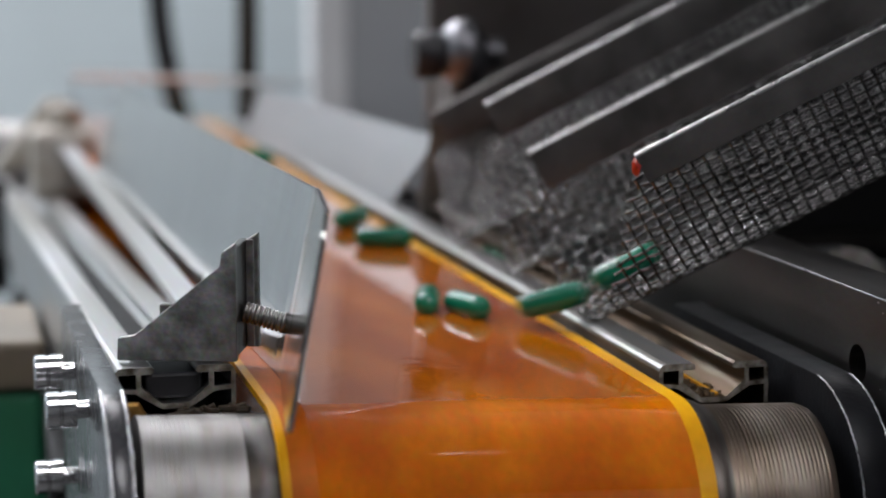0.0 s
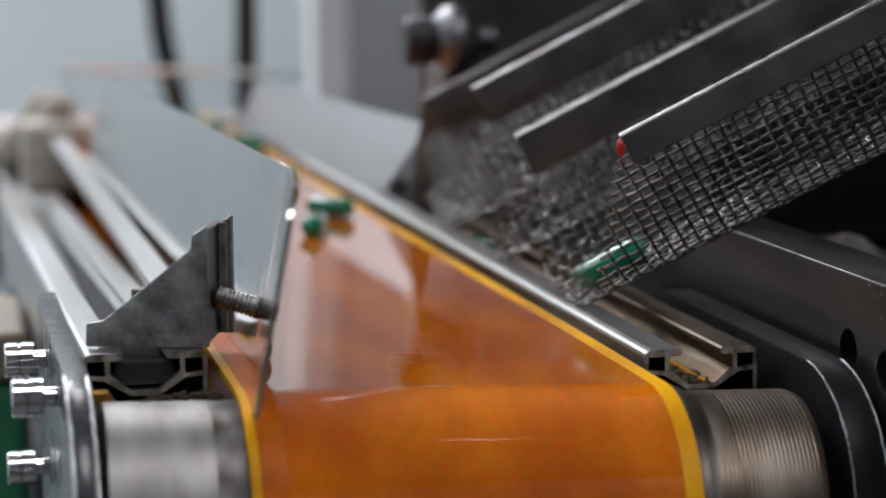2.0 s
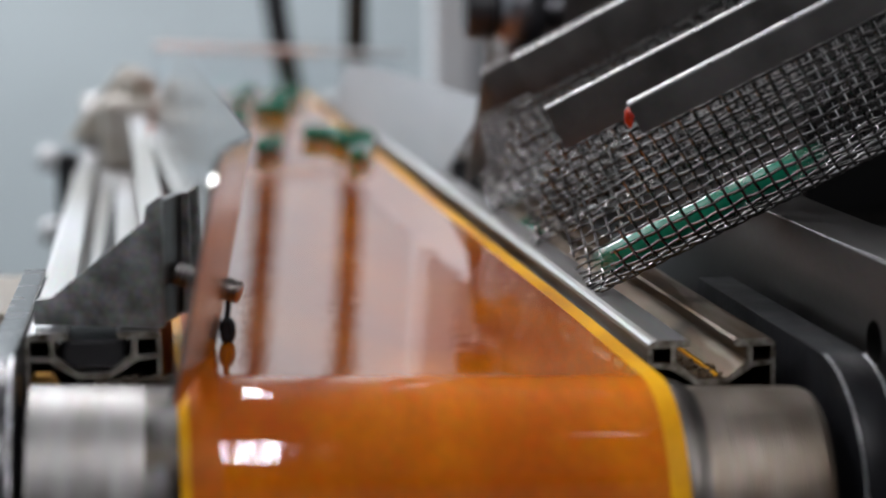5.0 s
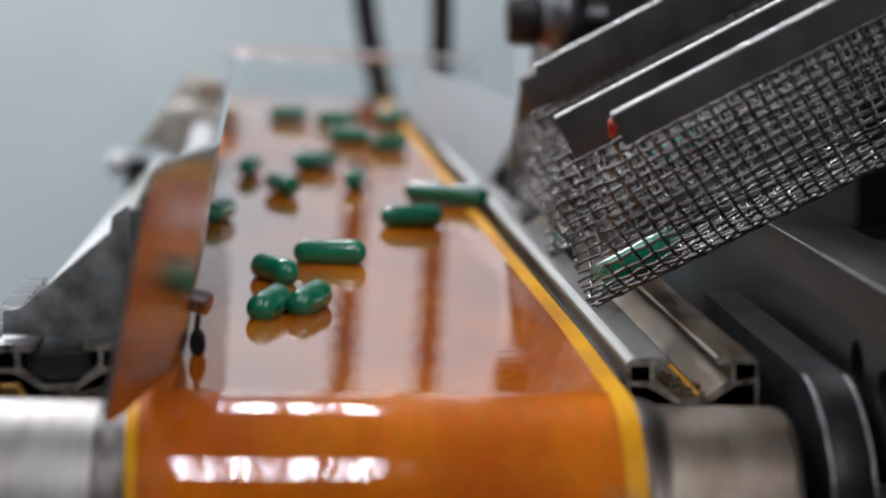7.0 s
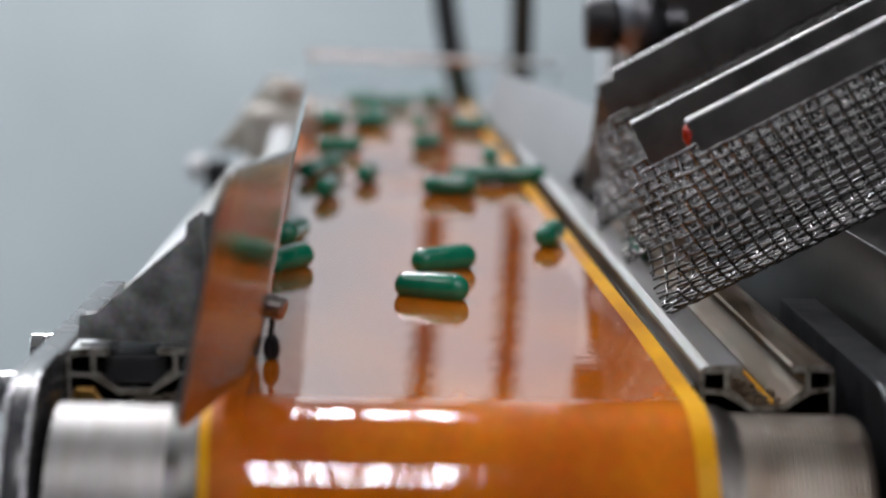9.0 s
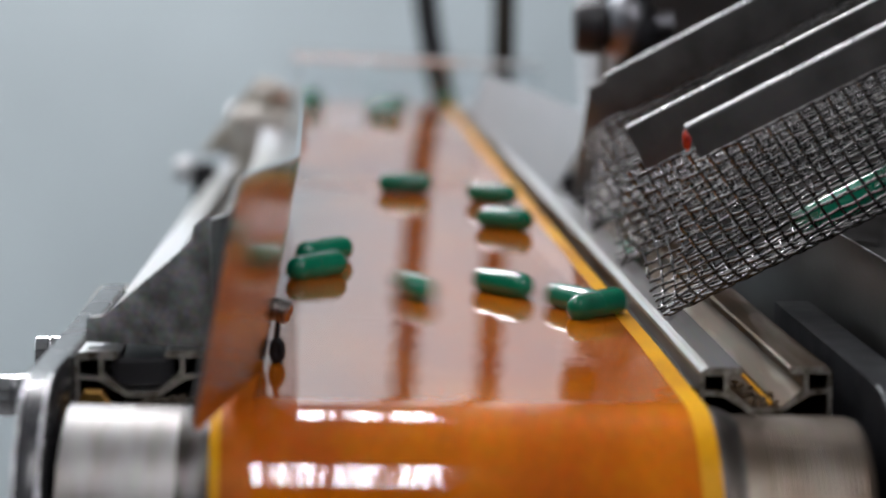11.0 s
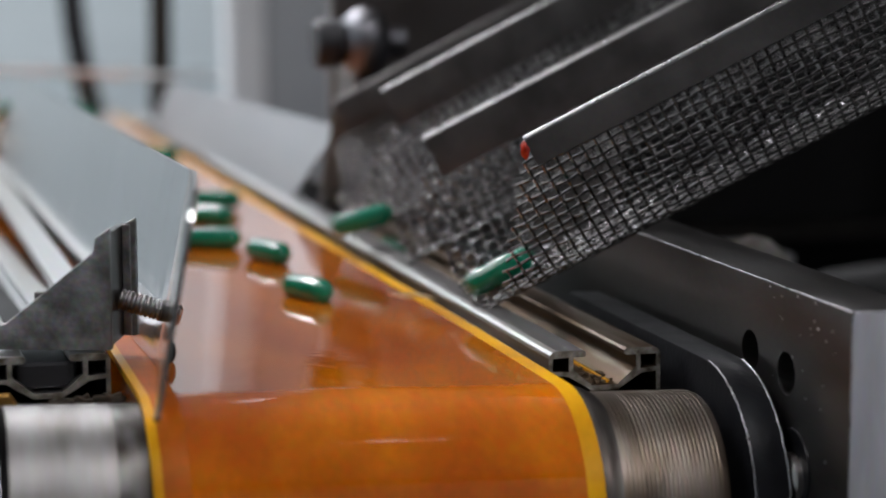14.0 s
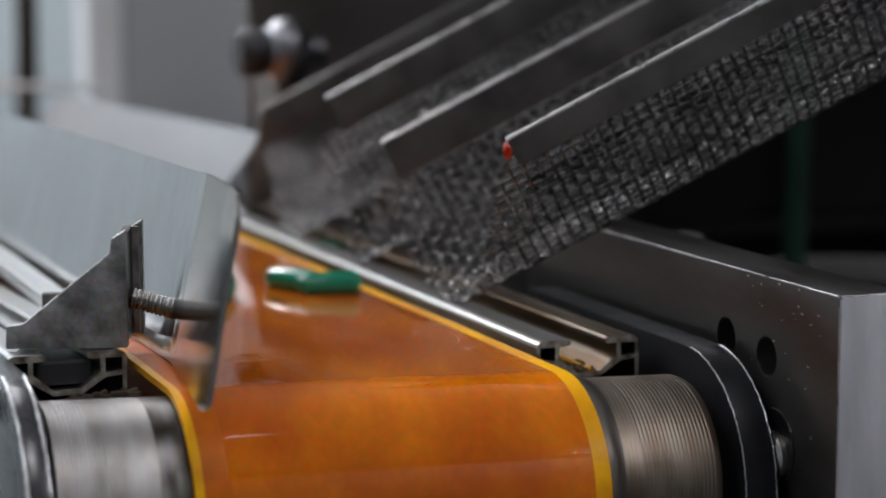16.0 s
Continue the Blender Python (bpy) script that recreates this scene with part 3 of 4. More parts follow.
# ---- feeding machine with its chute ----
machine = thing("feeding_machine", "dark steel capsule feeding machine beside the conveyor", "machine")
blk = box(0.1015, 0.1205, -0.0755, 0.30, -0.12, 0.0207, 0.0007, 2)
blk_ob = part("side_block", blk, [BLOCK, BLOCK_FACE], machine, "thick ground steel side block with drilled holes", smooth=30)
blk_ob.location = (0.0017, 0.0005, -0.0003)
# the front end takes the lighter tone, as if light fell on it
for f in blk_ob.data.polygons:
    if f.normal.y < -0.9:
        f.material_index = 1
cut = bmesh.new()
for y, z in ((-0.0176, 0.0012), (-0.0396, -0.0004)):
    c = lathe([(0, -0.01), (0.0053, -0.01), (0.0053, 0.012), (0, 0.012)], 32, Matrix.Translation((0.1015, y, z)))
    tmp = bpy.data.meshes.new("cutter")
    c.to_mesh(tmp)
    c.free()
    cut.from_mesh(tmp)
cut_me = bpy.data.meshes.new("hole_cutter")
bmesh.ops.recalc_face_normals(cut, faces=cut.faces[:])
cut.to_mesh(cut_me)
cut.free()
cutter = new("hole_cutter", cut_me)
bo = blk_ob.modifiers.new("holes", "BOOLEAN")
bo.object, bo.operation, bo.solver = cutter, "DIFFERENCE", "EXACT"
dg = bpy.context.evaluated_depsgraph_get()
done = bpy.data.meshes.new_from_object(blk_ob.evaluated_get(dg))
blk_ob.modifiers.clear()
blk_ob.data = done
bpy.data.objects.remove(cutter)
for y, z in ((-0.0176, 0.0012), (-0.0396, -0.0004)):
    part("hole_screw", lathe([(0, 0.009), (0.0016, 0.009), (0.0018, 0.0065), (0.0036, 0.0065), (0.0041, 0.0072), (0.0041, 0.0118), (0, 0.0118)], 24, Matrix.Translation((0.1015, y, z))), SCREW, blk_ob, "sunk socket screw", smooth=35)
rim_gen = random.Random(8)
for a, b in (((0.1016, -0.0754, -0.118), (0.1016, -0.0754, 0.0203)), ((0.1018, -0.0754, 0.0206), (0.1203, -0.0754, 0.0206)), ((0.1016, -0.0750, 0.0206), (0.1016, 0.12, 0.0206))):
    a, b = Vector(a), Vector(b)
    runs, u = [], 0.0
    while u < 0.97:
        w = rim_gen.uniform(0.05, 0.3)
        runs.append([a.lerp(b, u), a.lerp(b, min(1.0, u + w))])
        u += w + rim_gen.uniform(0.0, 0.02)
    part("worn_rim", tubes(runs, 0.00022), BARE, blk_ob, "bare rubbed edge")
chips = bmesh.new()
for _ in range(24):
    w = rim_gen.uniform(0.0003, 0.0011)
    cy, cz = -0.07 + abs(rim_gen.gauss(0, 0.035)), 0.0196 - abs(rim_gen.gauss(0, 0.012))
    box_into(chips, 0.1013, 0.1016, cy, cy + w, cz, cz + w * rim_gen.uniform(0.3, 0.9))
part("chips", chips, BARE, blk_ob, "bare scratches and chips")["kind"] = "stuff"
# flat black disc stands in for the shade of a recess round the boss
part("boss_seat", lathe([(0, -0.0003), (0.0098, -0.0003), (0.0100, 0.0006), (0, 0.0006)], 36, Matrix.Translation((0.1013, -0.0455, -0.0225))), BLACK, blk_ob, "black disc in place of a shaded recess", smooth=35)
part("boss", lathe([(0, -0.0026), (0.0052, -0.0026), (0.0064, -0.0016), (0.0064, 0.002), (0, 0.002)], 32, Matrix.Translation((0.1011, -0.0462, -0.0245))), SCREW, blk_ob, "round steel boss", smooth=35)

# chute
D = Vector((0.839, -0.279, 0.467)).normalized()
chute = thing("chute", "wire mesh chute with steel channel dividers", "chute")
TOPS = [Vector((0.0562, 0.0198, 0.0510)), Vector((0.0565, 0.1255, 0.0417)), Vector((0.0578, 0.1865, 0.0523)), Vector((0.0645, 0.2930, 0.0410))]
LOWS = [(0.0520, 0.0005, 0.094, 0.0005), (0.1465, 0.0005, 0.1665, 0.0005), (0.2190, 0.000, 0.252, 0.000)]
LONG = 0.36
rnd = random.Random(4)


def smooth_path(pts, step):
    """Even points along a polyline whose corners are rounded."""
    p = np.array(pts, float)
    for _ in range(3):
        q = [p[0]]
        for a, b in zip(p, p[1:]):
            q += [a * 0.75 + b * 0.25, a * 0.25 + b * 0.75]
        q.append(p[-1])
        p = np.array(q)
    s = np.concatenate([[0], np.cumsum(np.linalg.norm(np.diff(p, axis=0), axis=1))])
    n = max(3, int(round(s[-1] / step)))
    return np.stack([np.interp(np.linspace(0, s[-1], n + 1), s, p[:, k]) for k in range(3)], 1)


def woven(path, pitch=0.0038, wire=0.00042, length=LONG):
    """Woven wire over a path carried along the chute: wires across and along, over and under."""
    sub = 4
    fine = smooth_path(path, pitch / sub)
    n = (len(fine) - 1) // sub
    fine = fine[:n * sub + 1]
    tang = np.gradient(fine, axis=0)
    tang /= np.linalg.norm(tang, axis=1)[:, None]
    d = np.array(D)
    norm = np.cross(d, tang)
    norm /= np.linalg.norm(norm, axis=1)[:, None]
    lines = []
    amp = wire * 0.6
    gen = np.random.RandomState(3)
    step = np.linalg.norm(np.diff(fine, axis=0), axis=1)
    lean = -np.concatenate([[0], np.cumsum((np.diff(fine, axis=0) / step[:, None] @ d) * step)])
    k = np.arange(len(fine))
    for j in range(int(-lean.max() / pitch) - 1, int((length - lean.min()) / pitch) + 1):
        along = j * pitch + lean
        off = amp * np.cos(np.pi * k / sub + np.pi * j)
        wob = np.cumsum(gen.normal(0, 0.000015, len(fine)))
        p = fine + d * (along + wob - wob.mean() + gen.normal(0, 0.0001))[:, None] + norm * off[:, None]
        inside = (along > -0.0003) & (along < length)
        run = []
        for q, ok in zip(p, inside):
            if ok:
                run.append(q)
            else:
                if len(run) > 2:
                    lines.append(run)
                run = []
        if len(run) > 2:
            lines.append(run)
    for i in range(n + 1):
        s = np.arange(int(length / pitch) * sub) / sub * pitch
        c = fine[i * sub]
        off = -amp * np.cos(np.pi * (s - lean[i * sub]) / pitch + np.pi * i)
        wob = np.cumsum(gen.normal(0, 0.00001, len(s)))
        ext = gen.uniform(0.0002, 0.0012)
        lines.append(c + d * (s - ext)[:, None] + norm[i * sub] * off[:, None] + tang[i * sub] * (wob - wob.mean() + gen.normal(0, 0.0001))[:, None])
    return tubes(lines, wire, 5)


for i in range(3):
    a, b = TOPS[i], TOPS[i + 1]
    ya, za, yb, zb = LOWS[i]
    head = a.lerp(Vector((0.058, ya, za)), 0.10 if i == 0 else 0.26)
    tail = b + Vector((0, -0.0010, -0.0125))
    path = [head, a.lerp(Vector((0.058, ya, za)), 0.55), (0.0582, ya, za), (0.059, yb, zb), tail.lerp(Vector((0.059, yb, zb)), 0.25), tail]
    trough = part("wire_mesh", woven(path), WIRE, chute, "woven steel wire trough")
    trough["kind"] = "stuff"


def channel(p, k):
    """A folded channel that clips over the mesh edge: dark cheeks, bright rounded back."""
    across = D.cross(Vector((0, 0, 1))).normalized()
    up = across.cross(D).normalized()
    w, h = 0.0015, (0.0085 if k == 0 else 0.0135)
    prof = [(-w, -h), (-w, -0.0012), (-w * 0.72, -0.0003), (0, 0.0), (w * 0.72, -0.0003), (w, -0.0012), (w, -h), (w - 0.0007, -h), (w - 0.0007, -0.0022), (-w + 0.0007, -0.0022), (-w + 0.0007, -h)]
    bm = bmesh.new()
    L = LONG
    off = up * 0.0022
    lo = [bm.verts.new(p + off + across * a + up * b) for a, b in prof]
    hi = [bm.verts.new(p + off + across * a + up * b + D * L) for a, b in prof]
    n = len(prof)
    for i in range(n):
        f = bm.faces.new((lo[i], hi[i], hi[(i + 1) % n], lo[(i + 1) % n]))
        # brighter steel on the top faces of the first three channels
        f.material_index = 1 if (1 <= i <= 4 and k < 3) else 0
    bm.faces.new(lo)
    bm.faces.new(hi[::-1])
    ob = part("channel", bm, [RAIL, RAIL_TOP], chute, "dark steel channel with brighter top edge", smooth=50)
    return ob


SIDE = mat("dull_chute_sheet", (0.24, 0.235, 0.235), 0.42, 1, 0.25, 30, 0.05, 600, (1, 1, 1), (0.16, 0.155, 0.15), 0.5)
low = Vector((0.0600, 0.3080, 0.0010))
sheet([(low, TOPS[3] + Vector((0, 0.002, 0))), (low + D * LONG, TOPS[3] + Vector((0, 0.002, 0)) + D * LONG)], 0.001, SIDE, "dull grey steel chute side", "chute_side", chute)
chans = [channel(p, k) for k, p in enumerate(TOPS)]
blob = bmesh.new()
bmesh.ops.create_icosphere(blob, subdivisions=3, radius=1.0)
for v in blob.verts:
    n = noise.noise(v.co * 1.7) * 0.35
    v.co = Vector((v.co.x * 0.0011, v.co.y * 0.0016, v.co.z * 0.0026)) * (1 + n)
blob.transform(Matrix.Translation(TOPS[0] + Vector((-0.0004, -0.0002, -0.0012))))
part("sealant_blob", blob, RED, chans[0], "dab of red sealant", smooth=180)

# machine body
part("green_hose", tubes([smooth_path([(0.332, 0.352, -0.25), (0.333, 0.350, -0.08), (0.334, 0.348, 0.0), (0.332, 0.345, 0.05), (0.330, 0.344, 0.12)], 0.01)], 0.0055, 12), mat("green_hose_rubber", (0.006, 0.04, 0.024), 0.4, 0, 0.2, 40, 0.05, 300), machine, "dark green hose")
part("cloth_strap", tubes([smooth_path([(0.144, 0.140, -0.1305), (0.148, 0.140, -0.05), (0.158, 0.140, -0.006), (0.171, 0.140, 0.006), (0.185, 0.140, -0.010), (0.191, 0.140, -0.06), (0.192, 0.140, -0.1305)], 0.004)], 0.0048, 12), mat("beige_strap_cloth", (0.36, 0.34, 0.31), 0.8, 0, 0.5, 90, 0.4, 400, (1, 1, 1), (0.14, 0.12, 0.1), 0.5), machine, "beige cloth strap")
# near-black sheets carry the shade of the machine's inside in their colour
part("inner_panel", box(0.2035, 1.0, 0.360, 0.372, -0.02, 0.40, 0.002), DARK, machine, "near-black panel in place of interior shade")
wall_panel = part("body_panel", box(0.0765, 0.203, 0.355, 0.369, -0.02, 0.40, 0.002), BROWN, machine, "dark brown-grey steel body panel")
part("lower_panel", box(0.1215, 1.0, 0.42, 0.435, -0.93, -0.022, 0.002), DARK, machine, "near-black lower panel in place of interior shade")
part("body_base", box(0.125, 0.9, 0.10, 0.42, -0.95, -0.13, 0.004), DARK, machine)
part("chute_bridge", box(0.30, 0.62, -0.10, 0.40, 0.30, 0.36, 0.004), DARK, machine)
part("inner_strip", box(0.125, 0.46, 0.408, 0.419, -0.036, -0.0225, 0.001), mat("dim_brown_paint", (0.055, 0.045, 0.037), 0.5, 0.2, 0.4, 30, 0.05, 300), machine)
for k, x in enumerate((0.118, 0.1245)):
    part("red_stud", lathe([(0, -0.003), (0.0022, -0.003), (0.003, 0), (0, 0)], 16, Matrix.Translation((x, 0.3545, 0.097 + 0.003 * k)) @ Matrix.Rotation(radians(90), 4, "Z")), RED, wall_panel, "small red stud")
knob = part("clamp_knob", lathe([(0, -0.014), (0.0085, -0.014), (0.0098, -0.012), (0.0098, -0.004), (0.007, -0.003)], 28, Matrix.Translation((0.0765, 0.323, 0.0630))), HOSE, machine, "black clamp knob", smooth=40)
part("knob_collar", lathe([(0.006, -0.0035), (0.0095, -0.002), (0.0132, 0.002), (0.0145, 0.006), (0.0140, 0.010), (0.0105, 0.014), (0.006, 0.0155), (0.006, 0.022), (0, 0.022)], 28, Matrix.Translation((0.0765, 0.323, 0.0630))), mat("dull_chrome", (0.27, 0.27, 0.29), 0.42, 1, 0.2, 90, 0.05, 600), knob, "dull chrome collar", smooth=40)
part("knob_post", box(0.0775, 0.0895, 0.317, 0.354, -0.02, 0.053, 0.002), BROWN, knob)
part("ledge", box(0.125, 0.26, 0.305, 0.354, -0.030, -0.026, 0.0005), STEEL_SOFT, machine, "grey steel ledge")
part("grey_duct", tubes([smooth_path([(0.29, 0.385, -0.062), (0.34, 0.375, -0.052), (0.40, 0.37, -0.055), (0.52, 0.37, -0.07)], 0.008)], 0.011, 14), mat("dim_grey_duct", (0.05, 0.05, 0.05), 0.6, 0, 0.3, 40, 0.05, 300), machine, "dim grey duct behind the block")

# ---- background ----
cabinet = thing("cabinet", "grey equipment cabinet with white corner post", "cabinet")
part("corner_post", box(0.156, 0.184, 1.10, 1.14, -0.95, 0.9, 0.004), WHITE, cabinet, "white corner post")
part("cabinet_panel", box(0.1845, 1.4, 1.106, 1.14, -0.95, 0.9, 0.002), GREYP, cabinet)


def hose(pts, r, material, label):
    p = smooth_path(pts, 0.02)
    ob = part("hose", tubes([p], r, 14), material)
    return tagged(ob, label, "hose", "hanging hoses")


hose([(0.033, 1.06, 0.6), (0.033, 1.06, 0.08), (0.044, 1.06, 0.0), (0.072, 1.06, -0.10), (0.09, 1.06, -0.3), (0.09, 1.06, -0.95)], 0.0085, HOSE, "black rubber hose hanging behind the conveyor")
hose([(0.0835, 0.93, 0.6), (0.0835, 0.93, 0.06), (0.080, 0.93, -0.02), (0.07, 0.94, -0.3), (0.07, 0.95, -0.95)], 0.0075, HOSE_B, "dark brown hose hanging behind the conveyor")


# ---- collecting bin and hopper, both out of view ----
bin_ob = thing("collecting_bin", "grey plastic bin under the conveyor's far end", "bin")
for nm, b in (("bin_side", (-0.10, 0.10, 0.885, 0.890, -0.42, -0.25)), ("bin_side", (-0.10, 0.10, 1.04, 1.045, -0.42, -0.25)), ("bin_side", (-0.105, -0.10, 0.885, 1.045, -0.42, -0.25)),
              ("bin_side", (0.10, 0.105, 0.885, 1.045, -0.42, -0.25)), ("bin_floor", (-0.105, 0.105, 0.885, 1.045, -0.95, -0.42))):
    part(nm, box(*b, 0.001), GREYP, bin_ob)


crate = thing("crate", "green plastic crate beside the conveyor", "crate")
CRATE = mat("green_plastic", (0.03, 0.3, 0.16), 0.4, 0, 0.2, 12, 0.03, 300, (1, 1, 1), (0.04, 0.2, 0.1))
part("crate_body", box(-0.113, -0.0890, 0.250, 0.330, -0.95, -0.0505, 0.004, 3), CRATE, crate)
part("crate_rim", box(-0.115, -0.0886, 0.248, 0.332, -0.050, -0.032, 0.003, 3), mat("tan_plastic", (0.3, 0.24, 0.17), 0.5, 0, 0.2, 20, 0.03, 300), crate, "tan rim")
part("crate_label", box(-0.108, -0.098, 0.2465, 0.2495, -0.118, -0.099, 0.0005), YELLOW, crate, "yellow label")


# ---- capsules ----
def capsule_meshes():
    r, half = 0.00372, 0.01075
    def dome(r, x0, x1, flip):
        a = [(r * math.sin(radians(k)), x1 - r + r * math.cos(radians(k))) for k in range(0, 91, 10)]
        return [(p, h) for p, h in a] + [(r, x0)]
    body = lathe([(p, -h) for p, h in dome(r, -0.004, half, 0)] + [(0, 0.004)], 24)
    rc = r + 0.00018
    cap = lathe([(0, -0.0012), (r, -0.0012), (rc, -0.0010)] + [(p, h) for p, h in dome(rc, -0.0008, half, 0)][::-1], 24)
    return body, cap


def capsule_master():
    b, c = capsule_meshes()
    ob = part("capsule", b, GREEN, None, smooth=40)
    part("cap", c, GREEN, ob, smooth=40)
    return tagged(ob, "glossy dark green hard gelatin capsule", "capsule", "green capsules")


SPEED = 0.315
MOUTH = {"a": Vector((0.060, 0.074, 0.0062)), "b": Vector((0.0595, 0.208, 0.0062))}
SLIDE = Euler((0, radians(-28), radians(-17))).to_matrix().to_4x4()


def on(x):
    """Height of a capsule's axis as it lies on the leaning belt."""
    return BELT_Z + 0.0038 - ROLL * x


flown = []
CAPSULES = [capsule_master()]
CAPSULES += [copy_thing(CAPSULES[0], Matrix()) for _ in range(105)]
stuck = copy_thing(CAPSULES[0], Matrix.Translation((0.0690, 0.222, -0.0053)) @ Matrix.Rotation(radians(88), 4, "Z"))
stuck["label"] = "dark green capsule lying in the slot of the rail"
jitter = random.Random(11)


def fly(*seen):
    """One capsule: waits in the hopper, slides down the chute, drops on the belt and rides away. seen: (seconds, x, y, z, yaw), yaw 'a' or 'b' while it falls from that trough."""
    n = len(flown)
    ob = CAPSULES[n]
    flown.append(ob)
    t1, x1, y1, z1, a1 = seen[0]
    mouth = MOUTH["b" if a1 == "b" else "a"]
    spin = jitter.uniform(-40, 40)
    turn = lambda a: Matrix.Rotation(radians(a), 4, "Z") @ Matrix.Rotation(radians(spin), 4, "X")
    tilt = SLIDE @ Matrix.Rotation(radians(spin), 4, "X")
    rows = []
    # a capsule looks the same end for end: take the shorter turn from sight to sight
    eased, last = [], None
    for t, x, y, z, a in seen:
        if not isinstance(a, str):
            a = a if last is None else last + (a - last + 90) % 180 - 90
            last = a
        eased.append((t, x, y, z, a))
    seen = eased
    falls = a1 in ("a", "b")
    if falls:
        out = x1 < 0.056
        # clear of the mouth it begins to fall flat
        flat = Matrix.Rotation(math.atan2(D.y, D.x), 4, "Z").to_quaternion()
        tip = SLIDE.to_quaternion().slerp(flat, 0.45 if out else 0.0).to_matrix().to_4x4() @ Matrix.Rotation(radians(spin), 4, "X")
        rows.append((t1, Matrix.Translation((x1, y1, max(z1, on(x1)))) @ tip))
        t0 = t1 - (0.07 if out else max(0.0, 0.0))
        if out:
            rows.append((t0, Matrix.Translation(mouth) @ tilt))
            s0 = 0.0
        else:
            s0 = (x1 - mouth.x) / D.x
            rows.append((t1 + 0.05 + s0 * 0.8, Matrix.Translation(mouth + Vector((-0.006, 0, 0))) @ tilt))
        base, tb = mouth + D * s0, t0
        land = t1 + (0.09 if out else 0.14 + s0 * 0.8)
        nxt = seen[1] if len(seen) > 1 else (land + 0.2, 0.02, y1 + 0.02 + SPEED * 0.2, 0.0, 10)
        yl = nxt[2] - SPEED * (nxt[0] - land)
        rows.append((land, Matrix.Translation((0.6 * nxt[1] + 0.4 * 0.045, yl, on(0.6 * nxt[1] + 0.018))) @ turn(nxt[4] - 25)))
        ride = list(seen[1:]) or [nxt]
    else:
        ride = list(seen)
        go = (y1 - 0.085) / SPEED
        if go > 0.42 and t1 not in (0, 6.5, 11.5):
            land, xl, mid = t1 - 0.33, 0.044, None
            mouth = Vector((0.061, min(max(y1 - 0.115, 0.14), 0.26), 0.006))
        elif go > 0.16:
            land, xl = t1 - go, 0.043
            mid = (land + 0.15, x1, 0.085 + SPEED * 0.15)
        else:
            land, xl, mid = t1 - 0.12, min(0.045, x1 + 0.018), None
        yl = y1 - SPEED * (t1 - land)
        if land > 0:
            rows.append((land, Matrix.Translation((xl, yl, on(xl))) @ turn(a1 - 30)))
            if mid:
                rows.append((mid[0], Matrix.Translation((mid[1], mid[2], on(mid[1]))) @ turn(a1)))
            rows.append((land - 0.08, Matrix.Translation(mouth) @ tilt))
            base, tb = mouth, land - 0.08
        else:
            rows.append((0, Matrix.Translation((x1, y1 - SPEED * t1, on(x1))) @ turn(a1)))
            base, tb = mouth, -9
    for t, x, y, z, a in ride:
        rows.append((t, Matrix.Translation((x, y, on(x))) @ turn(a)))
    if tb > 0:
        for back, s in ((0.10, 0.05), (0.2, 0.14), (0.32, 0.30)):
            rows.append((tb - back, Matrix.Translation(base + D * s) @ tilt))
        slot = MOUTH["a"] + D * (0.40 + 0.024 * (n % 5)) + Vector((0.0, 0.009 * ((n // 5) % 4) - 0.012, 0.009 * (n // 20)))
        rows.append((tb - 0.40, Matrix.Translation(slot) @ tilt))
        rows.append((0, Matrix.Translation(slot) @ tilt))
    t, x, y, z, a = ride[-1]
    end = t + (BELT_END + 0.015 - y) / SPEED
    if end < 15.6:
        rows.append((end, Matrix.Translation((x, BELT_END + 0.015, on(x))) @ turn(a)))
        rows.append((end + 0.1, Matrix.Translation((x, BELT_END + 0.055, -0.05)) @ turn(a)))
        rest = Matrix.Translation((x, 0.945 + 0.016 * (n % 5), -0.415 + 0.009 * (n // 12))) @ turn(a)
        rows.append((end + 0.3, rest))
        rows.append((16, rest))
    else:
        rows.append((16.0 + (0.01 if t >= 16 else 0), Matrix.Translation((x, y + SPEED * (16 - t), on(x))) @ turn(a)))
    rows = sorted((r for r in rows if r[0] >= 0), key=lambda r: r[0])
    keep = []
    for t, m in rows:
        if not keep or t - keep[-1][0] > 0.034:
            keep.append((t, m))
    if keep[0][0] > 0:
        keep.insert(0, (0, keep[0][1]))
    walk(ob, keep)


def loop_pose(s):
    """Pose of a mark on the belt after s metres of its loop, from the front drum's crest."""
    run, half = BELT_END - AX_Y, math.pi * R_B
    far_z = BELT_Z - R_B
    s %= 2 * (run + half)
    if s < run:
        return Matrix.Translation((-TOE * max(0.0, AX_Y + s - 0.05), AX_Y + s, belt_top(AX_Y + s))) @ Matrix.Rotation(ROLL, 4, "Y")
    s -= run
    if s < half:
        return Matrix.Translation((-TOE * BELT_END, BELT_END, far_z)) @ Matrix.Rotation(-s / R_B, 4, "X") @ Matrix.Translation((0, 0, R_B))
    s -= half
    if s < run:
        return Matrix.Translation((0, BELT_END - s, far_z + (AX_Z - far_z) * s / run)) @ Matrix.Rotation(-math.pi, 4, "X") @ Matrix.Translation((0, 0, R_B))
    s -= run
    return Matrix.Translation((0, AX_Y, AX_Z)) @ Matrix.Rotation(-math.pi - s / R_B, 4, "X") @ Matrix.Translation((0, 0, R_B))


TAN = mat("frayed_splice", (0.75, 0.5, 0.22), 0.5, 0, 0.3, 300, 0.2, 900)
fray = [np.array([(0.0530 + 0.0012 * k, -0.004, 0.0001), (0.050 - 0.001 * k, 0.000 + 0.002 * k, 0.0004), (0.0465, 0.002 - 0.003 * k, 0.0002), (0.043 + 0.002 * k, 0.0035 - 0.002 * k, 0.0001)]) for k in range(3)]
